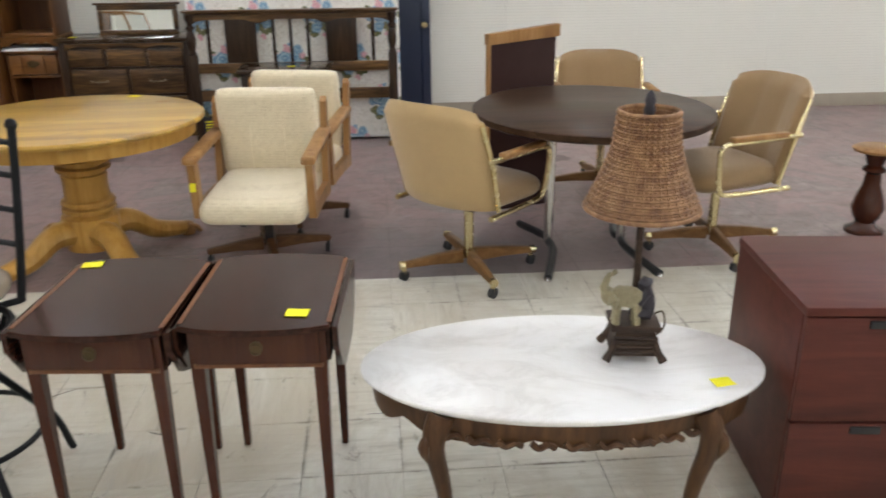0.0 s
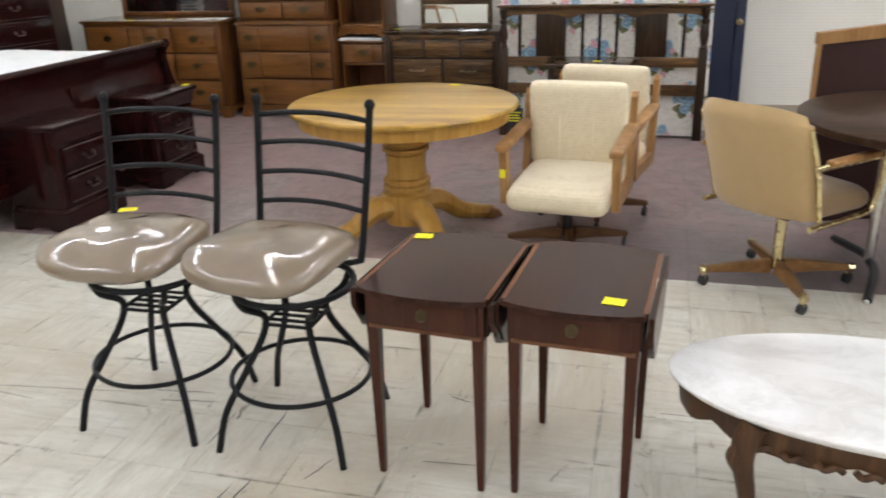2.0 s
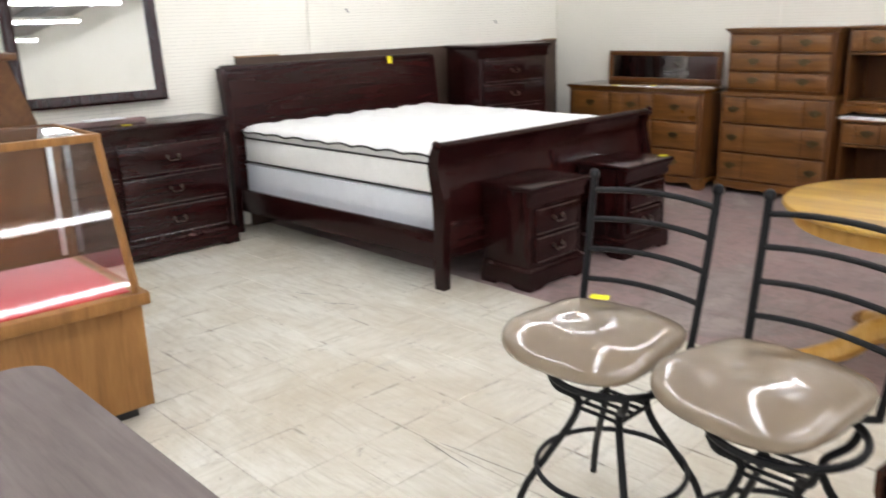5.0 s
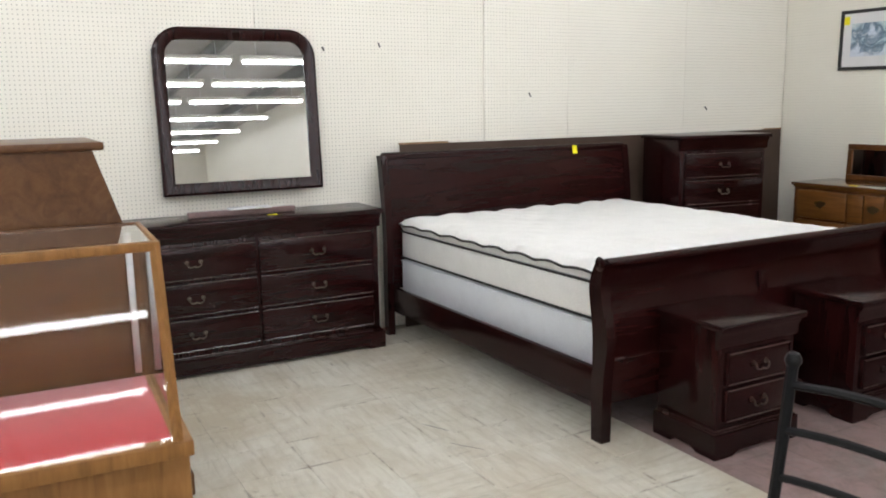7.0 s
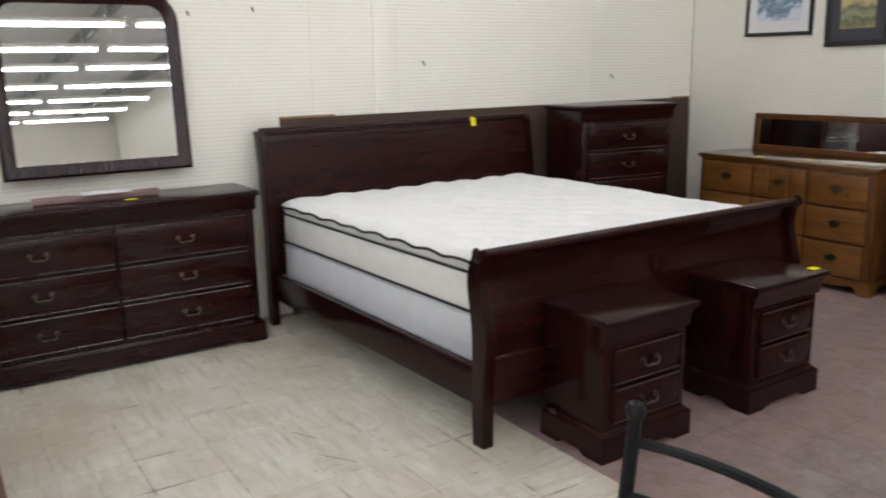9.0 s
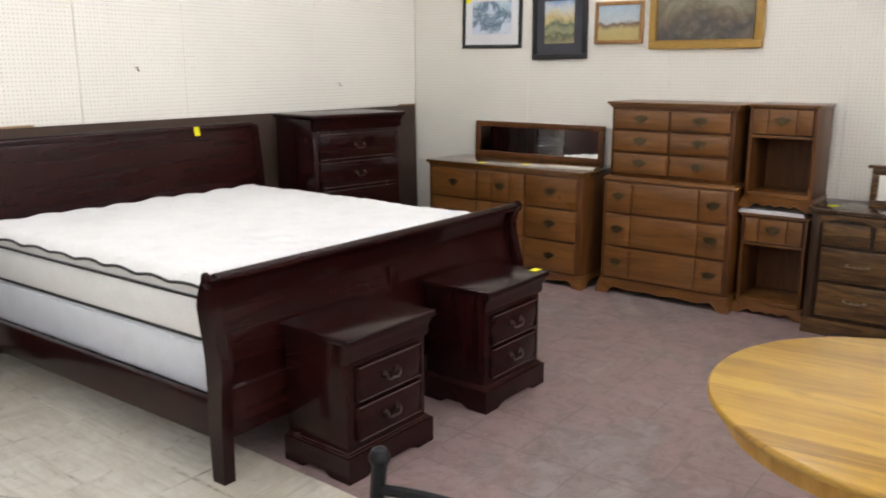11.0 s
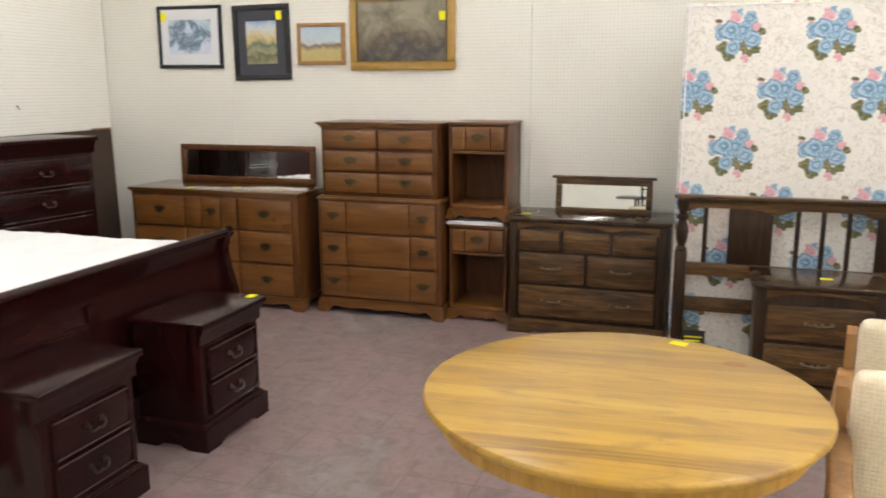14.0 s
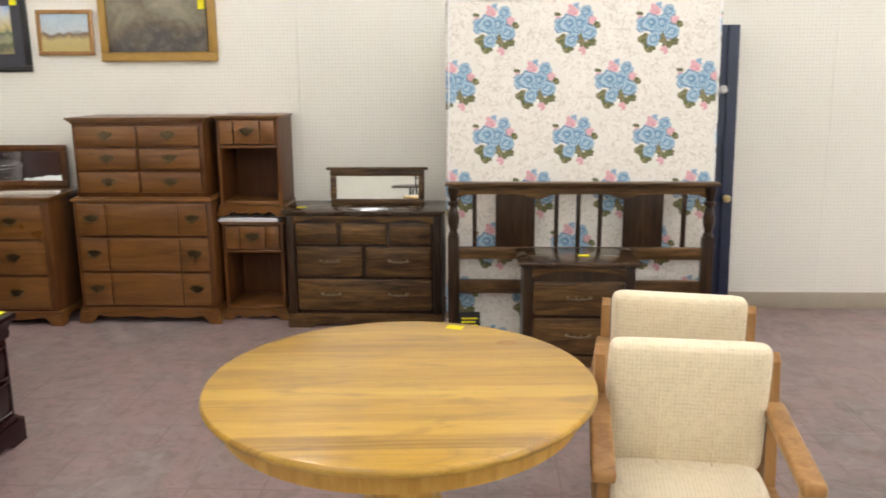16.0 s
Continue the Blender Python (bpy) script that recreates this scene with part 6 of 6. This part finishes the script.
def wicker_lamp():
    ob = thing("table_lamp", pose(6.735, -5.41, 0.4255, 0, 0, -8), "table lamp with flared wicker shade on a carved dark base", "lamp")
    part("base", prism([(-0.062, 0.022), (0.062, 0.022), (0.052, 0.095), (-0.052, 0.095)], "y", -0.05, 0.05), LAMP_WOOD, ob)
    part("base_cap", box(-0.068, 0.068, -0.056, 0.056, 0.095, 0.113, 0.004), LAMP_WOOD, ob)
    for sx in (-1, 1):
        for sy in (-1, 1):
            part("foot", tube(spline([(sx * 0.05, sy * 0.042, 0.075), (sx * 0.062, sy * 0.053, 0.04), (sx * 0.078, sy * 0.062, 0.012)], 4), [0.011, 0.011, 0.010, 0.010, 0.010, 0.010, 0.011, 0.012, 0.012], 8), LAMP_WOOD, ob)
    for z in (0.036, 0.05, 0.064, 0.078):
        part("reed", tube([(-0.06, -0.0515, z), (0.06, -0.0515, z)], 0.005, 6), LAMP_WOOD, ob)
    part("stem", tube([(0.0, 0.015, 0.11), (0.004, 0.015, 0.24), (0.0, 0.012, 0.60)], 0.010, 8), LAMP_WOOD, ob)
    for k in range(7):
        c, q = math.cos(k * 0.898), math.sin(k * 0.898)
        leaf = spline([(0.004 * c, 0.013 + 0.004 * q, 0.405), (0.026 * c, 0.013 + 0.026 * q, 0.424), (0.052 * c, 0.013 + 0.052 * q, 0.412), (0.070 * c, 0.013 + 0.070 * q, 0.388)], 3)
        part("palm_leaf", tube(leaf, [0.004, 0.008, 0.011, 0.013, 0.013, 0.012, 0.010, 0.008, 0.005, 0.002], 6, None, False, 0.25), LAMP_WOOD, ob)
    # shade: upright stakes with weavers going in and out of them
    prof = [(0.147, 0.432), (0.131, 0.47), (0.114, 0.508), (0.098, 0.55), (0.086, 0.585), (0.079, 0.63), (0.075, 0.682)]

    def radius(z):
        for (r0, z0), (r1, z1) in zip(prof, prof[1:]):
            if z <= z1:
                return r0 + (r1 - r0) * (z - z0) / (z1 - z0)
        return prof[-1][0]

    cy = 0.012
    shade = part("shade", lathe_shell(prof, 48, cy), WICKER, ob, "woven brown wicker shade")
    stakes = 36
    bm = bmesh.new()
    rows = 36
    for k in range(rows):
        z = 0.434 + 0.246 * k / (rows - 1)
        pts = []
        for i in range(stakes * 2):
            t = 2 * math.pi * i / (stakes * 2)
            wob = 0.0042 * (1 if (i // 1 + k) % 2 else -1) if i % 2 == 0 else 0.0
            r = radius(z) + wob
            pts.append((r * math.cos(t), cy + r * math.sin(t), z))
        tube(pts, 0.0038, 5, bm, True)
    tagged(part("weave", bm, WICKER, shade), kind="stuff")
    bm = bmesh.new()
    for i in range(stakes):
        t = 2 * math.pi * i / stakes
        tube([(r * math.cos(t), cy + r * math.sin(t), z) for r, z in prof], 0.0026, 4, bm)
    tagged(part("stake_cage", bm, WICKER, shade), kind="stuff")
    for r, z in ((0.149, 0.431), (0.076, 0.684)):
        part("rim", tube([(r * math.cos(k * math.pi / 24), cy + r * math.sin(k * math.pi / 24), z) for k in range(48)], 0.006, 8, None, True), WICKER, shade)
    part("cord", tube(spline([(0.06, 0.05, 0.10), (0.085, 0.03, 0.12), (0.09, 0.02, 0.08), (0.075, 0.06, 0.03), (0.05, 0.10, 0.004), (-0.02, 0.13, 0.004), (0.02, 0.20, 0.004)], 5), 0.0028, 6), BRASS_OLD, ob, "thin brown lamp cord")
    part("harp", tube([(-0.073, cy, 0.672), (0, cy, 0.667), (0.073, cy, 0.672)], 0.003, 6), BRASS, ob)
    part("finial", lathe([(0.006, 0.667), (0.013, 0.675), (0.016, 0.687), (0.012, 0.699), (0.015, 0.712), (0.010, 0.727), (0.002, 0.738)], 12, 0, cy), DARK_RESIN, ob)
    return ob


def lathe_shell(prof, seg, cy):
    """A thin open shell of revolution, an inner and an outer skin."""
    bm = bmesh.new()
    rings = []
    for r, z in prof + [(r - 0.003, z) for r, z in prof[::-1]]:
        rings.append([bm.verts.new((r * math.cos(2 * math.pi * i / seg), cy + r * math.sin(2 * math.pi * i / seg), z)) for i in range(seg)])
    for a, b in zip(rings, rings[1:] + rings[:1]):
        for i in range(seg):
            j = (i + 1) % seg
            bm.faces.new((a[i], a[j], b[j], b[i]))
    return bm


def figurine(m, material, label, kind):
    """A small plain animal shape in one mesh."""
    bm = bmesh.new()
    if kind == "elephant":
        tube(spline([(-0.045, 0, 0.055), (-0.02, 0, 0.068), (0.02, 0, 0.066), (0.042, 0, 0.05)], 4), [0.012, 0.019, 0.024, 0.027, 0.028, 0.028, 0.027, 0.027, 0.026, 0.025, 0.022, 0.018, 0.012], 10, bm)
        for x in (-0.026, 0.026):
            for y in (-0.014, 0.014):
                tube([(x, y, 0.055), (x * 1.08, y, 0.02), (x * 1.1, y, 0.0)], [0.013, 0.011, 0.013], 8, bm)
        tube(spline([(-0.04, 0, 0.06), (-0.058, 0, 0.075), (-0.064, 0, 0.10), (-0.05, 0, 0.125), (-0.032, 0, 0.135)], 4), [0.020, 0.021, 0.022, 0.021, 0.018, 0.015, 0.013, 0.012, 0.011, 0.010, 0.009, 0.008, 0.007, 0.006, 0.006, 0.005, 0.005], 9, bm)
        for s in (-1, 1):
            tube([(-0.045, s * 0.018, 0.075), (-0.038, s * 0.03, 0.065), (-0.036, s * 0.03, 0.05)], [0.010, 0.016, 0.006], 8, bm)
    else:
        tube(spline([(0, 0, 0.0), (0.004, 0, 0.03), (0.0, 0, 0.06), (-0.004, 0, 0.08)], 4), [0.022, 0.025, 0.026, 0.026, 0.025, 0.023, 0.021, 0.018, 0.016, 0.018, 0.020, 0.018, 0.010], 10, bm)
        for s in (-1, 1):
            tube([(0.0, s * 0.02, 0.055), (-0.02, s * 0.028, 0.035), (-0.034, s * 0.015, 0.03)], [0.010, 0.009, 0.007], 8, bm)
            tube([(0.0, s * 0.018, 0.008), (-0.026, s * 0.024, 0.012), (-0.03, s * 0.022, -0.012)], [0.012, 0.010, 0.006], 8, bm)
    for v in bm.verts:
        v.co += Vector(noise.noise_vector(v.co * 90)) * 0.0045
    ob = part("figurine", bm, material)
    ob.matrix_basis = m
    return tagged(ob, label, "figurine")


def file_cabinet():
    W, D, H = 0.76, 0.50, 0.655
    ob = thing("file_cabinet", pose(7.115 + W / 2 - 0.012, -5.65, 0, 0, 0, -6), "reddish brown laminate two-drawer file cabinet", "file cabinet")
    part("body", box(-W / 2, W / 2, 0.0, D, 0.01, H - 0.025, 0.002), RED_LAMINATE, ob)
    part("top", box(-W / 2 - 0.003, W / 2 + 0.003, -0.022, D + 0.003, H - 0.0245, H, 0.003), RED_LAMINATE, ob)
    for z0, z1 in ((0.03, 0.318), (0.326, 0.626)):
        d = part("drawer", box(-W / 2 + 0.003, W / 2 - 0.003, -0.02, -0.001, z0, z1, 0.002), RED_LAMINATE, ob)
        part("pull", box(-0.06, 0.06, -0.028, -0.019, z1 - 0.03, z1 - 0.006, 0.004), BLACK, d, "black recessed pull")
        part("pull_lip", box(-0.22, -0.14, -0.027, -0.019, z1 - 0.028, z1 - 0.006, 0.003), BLACK, d, "black recessed pull")
    return ob


coffee_table()
wicker_lamp()
figurine(pose(6.705, -5.432, 0.5395, 0, 0, -10) @ Matrix.Diagonal((0.95, 0.95, 1.1, 1)), BONE, "small bone-coloured elephant on the lamp base", "elephant")
figurine(pose(6.757, -5.425, 0.555, 0, 0, 0) @ Matrix.Diagonal((1.0, 1.0, 1.35, 1)), DARK_RESIN, "small dark resin monkey on the lamp base", "monkey")
file_cabinet()

sign = thing("small_sign", pose(4.775, -0.985, 0, -8, 0, 4), "small black card sign with yellow print on the floor", "sign")
part("card", box(-0.065, 0.065, 0, 0.003, 0.0, 0.235, 0.001, 1), BLACK, sign)
for k in range(4):
    part("print_bar", box(-0.05, 0.05 - 0.015 * (k % 2), -0.0012, -0.0002, 0.19 - 0.022 * k, 0.20 - 0.022 * k, 0), STICKER, sign)

# scuffs and cracks in the tiles
for (xa, ya), (xb, yb), w in (
    ((4.76, -5.77), (4.78, -5.60), 0.005), ((4.73, -5.50), (4.72, -5.21), 0.005), ((4.93, -5.59), (4.99, -5.45), 0.004),
    ((4.14, -5.20), (4.42, -5.17), 0.004), ((4.21, -5.26), (4.46, -5.22), 0.004), ((4.15, -5.84), (4.40, -5.82), 0.003),
    ((5.24, -5.41), (5.45, -5.39), 0.003), ((5.25, -5.01), (5.34, -5.04), 0.005), ((5.96, -4.97), (6.12, -4.97), 0.003),
    ((4.55, -5.50), (4.55, -5.26), 0.003), ((4.71, -5.85), (4.73, -5.65), 0.005), ((3.48, -5.30), (4.09, -5.23), 0.0025),
    ((1.62, -4.66), (1.78, -4.58), 0.004), ((1.89, -4.66), (2.07, -4.54), 0.003), ((4.58, -5.33), (4.55, -5.22), 0.004),
    ((4.81, -4.78), (4.93, -4.70), 0.004), ((6.05, -4.62), (6.30, -4.60), 0.004), ((3.45, -5.31), (3.78, -5.35), 0.003)
):
    d = Vector((xb - xa, yb - ya, 0))
    side = Vector((-d.y, d.x, 0)).normalized() * w / 2
    pts = []
    for k in range(9):
        p = Vector((xa, ya, 0)) + d * (k / 8) + side * 3 * noise.noise((xa * 9 + k * 0.7, ya, 0))
        pts.append((p, 1 - abs(k / 4 - 1) ** 3))
    outline = [((p + side * f).x, (p + side * f).y) for p, f in pts] + [((p - side * f).x, (p - side * f).y) for p, f in pts[::-1]]
    part("scuff_mark", prism(outline[1:-1], "z", 0.0004, 0.001), DARK_RESIN, floor)

# ---- floor tiles, last ----
tile = tile_mesh()
random.seed(4)
ox, oy = 0.09, EDGE_Y
i_max, j_max = int((EAST - WALL_X) / TS) + 1, int((EDGE_Y - SOUTH) / TS)
far_verts, far_faces = [], []
for i in range(i_max):
    for j in range(j_max):
        cx, cy = WALL_X + ox + (i + 0.5) * TS, oy - (j + 0.5) * TS
        if 1.0 < cx < 7.3 and cy > -6.9:
            ob = new("tile", tile)
            ob.parent = floor
            ob.matrix_basis = pose(cx, cy, -0.0008 * random.random(), random.uniform(-0.05, 0.05), random.uniform(-0.05, 0.05), 0)
        elif cx < EAST - TS / 2:
            b = len(far_verts)
            h = TS / 2 - 0.0006
            z = -0.0008 * random.random()
            far_verts += [(cx - h, cy - h, z), (cx + h, cy - h, z), (cx + h, cy + h, z), (cx - h, cy + h, z), (cx - h, cy - h, -0.005), (cx + h, cy - h, -0.005), (cx + h, cy + h, -0.005), (cx - h, cy + h, -0.005)]
            far_faces += [(b, b + 1, b + 2, b + 3), (b, b + 4, b + 5, b + 1), (b + 1, b + 5, b + 6, b + 2), (b + 2, b + 6, b + 7, b + 3), (b + 3, b + 7, b + 4, b)]
far = bpy.data.meshes.new("tiles")
far.from_pydata(far_verts, [], far_faces)
far.materials.append(TILE)
far_ob = new("floor_tiles", far)
far_ob.parent = floor
tagged(far_ob, kind="stuff")
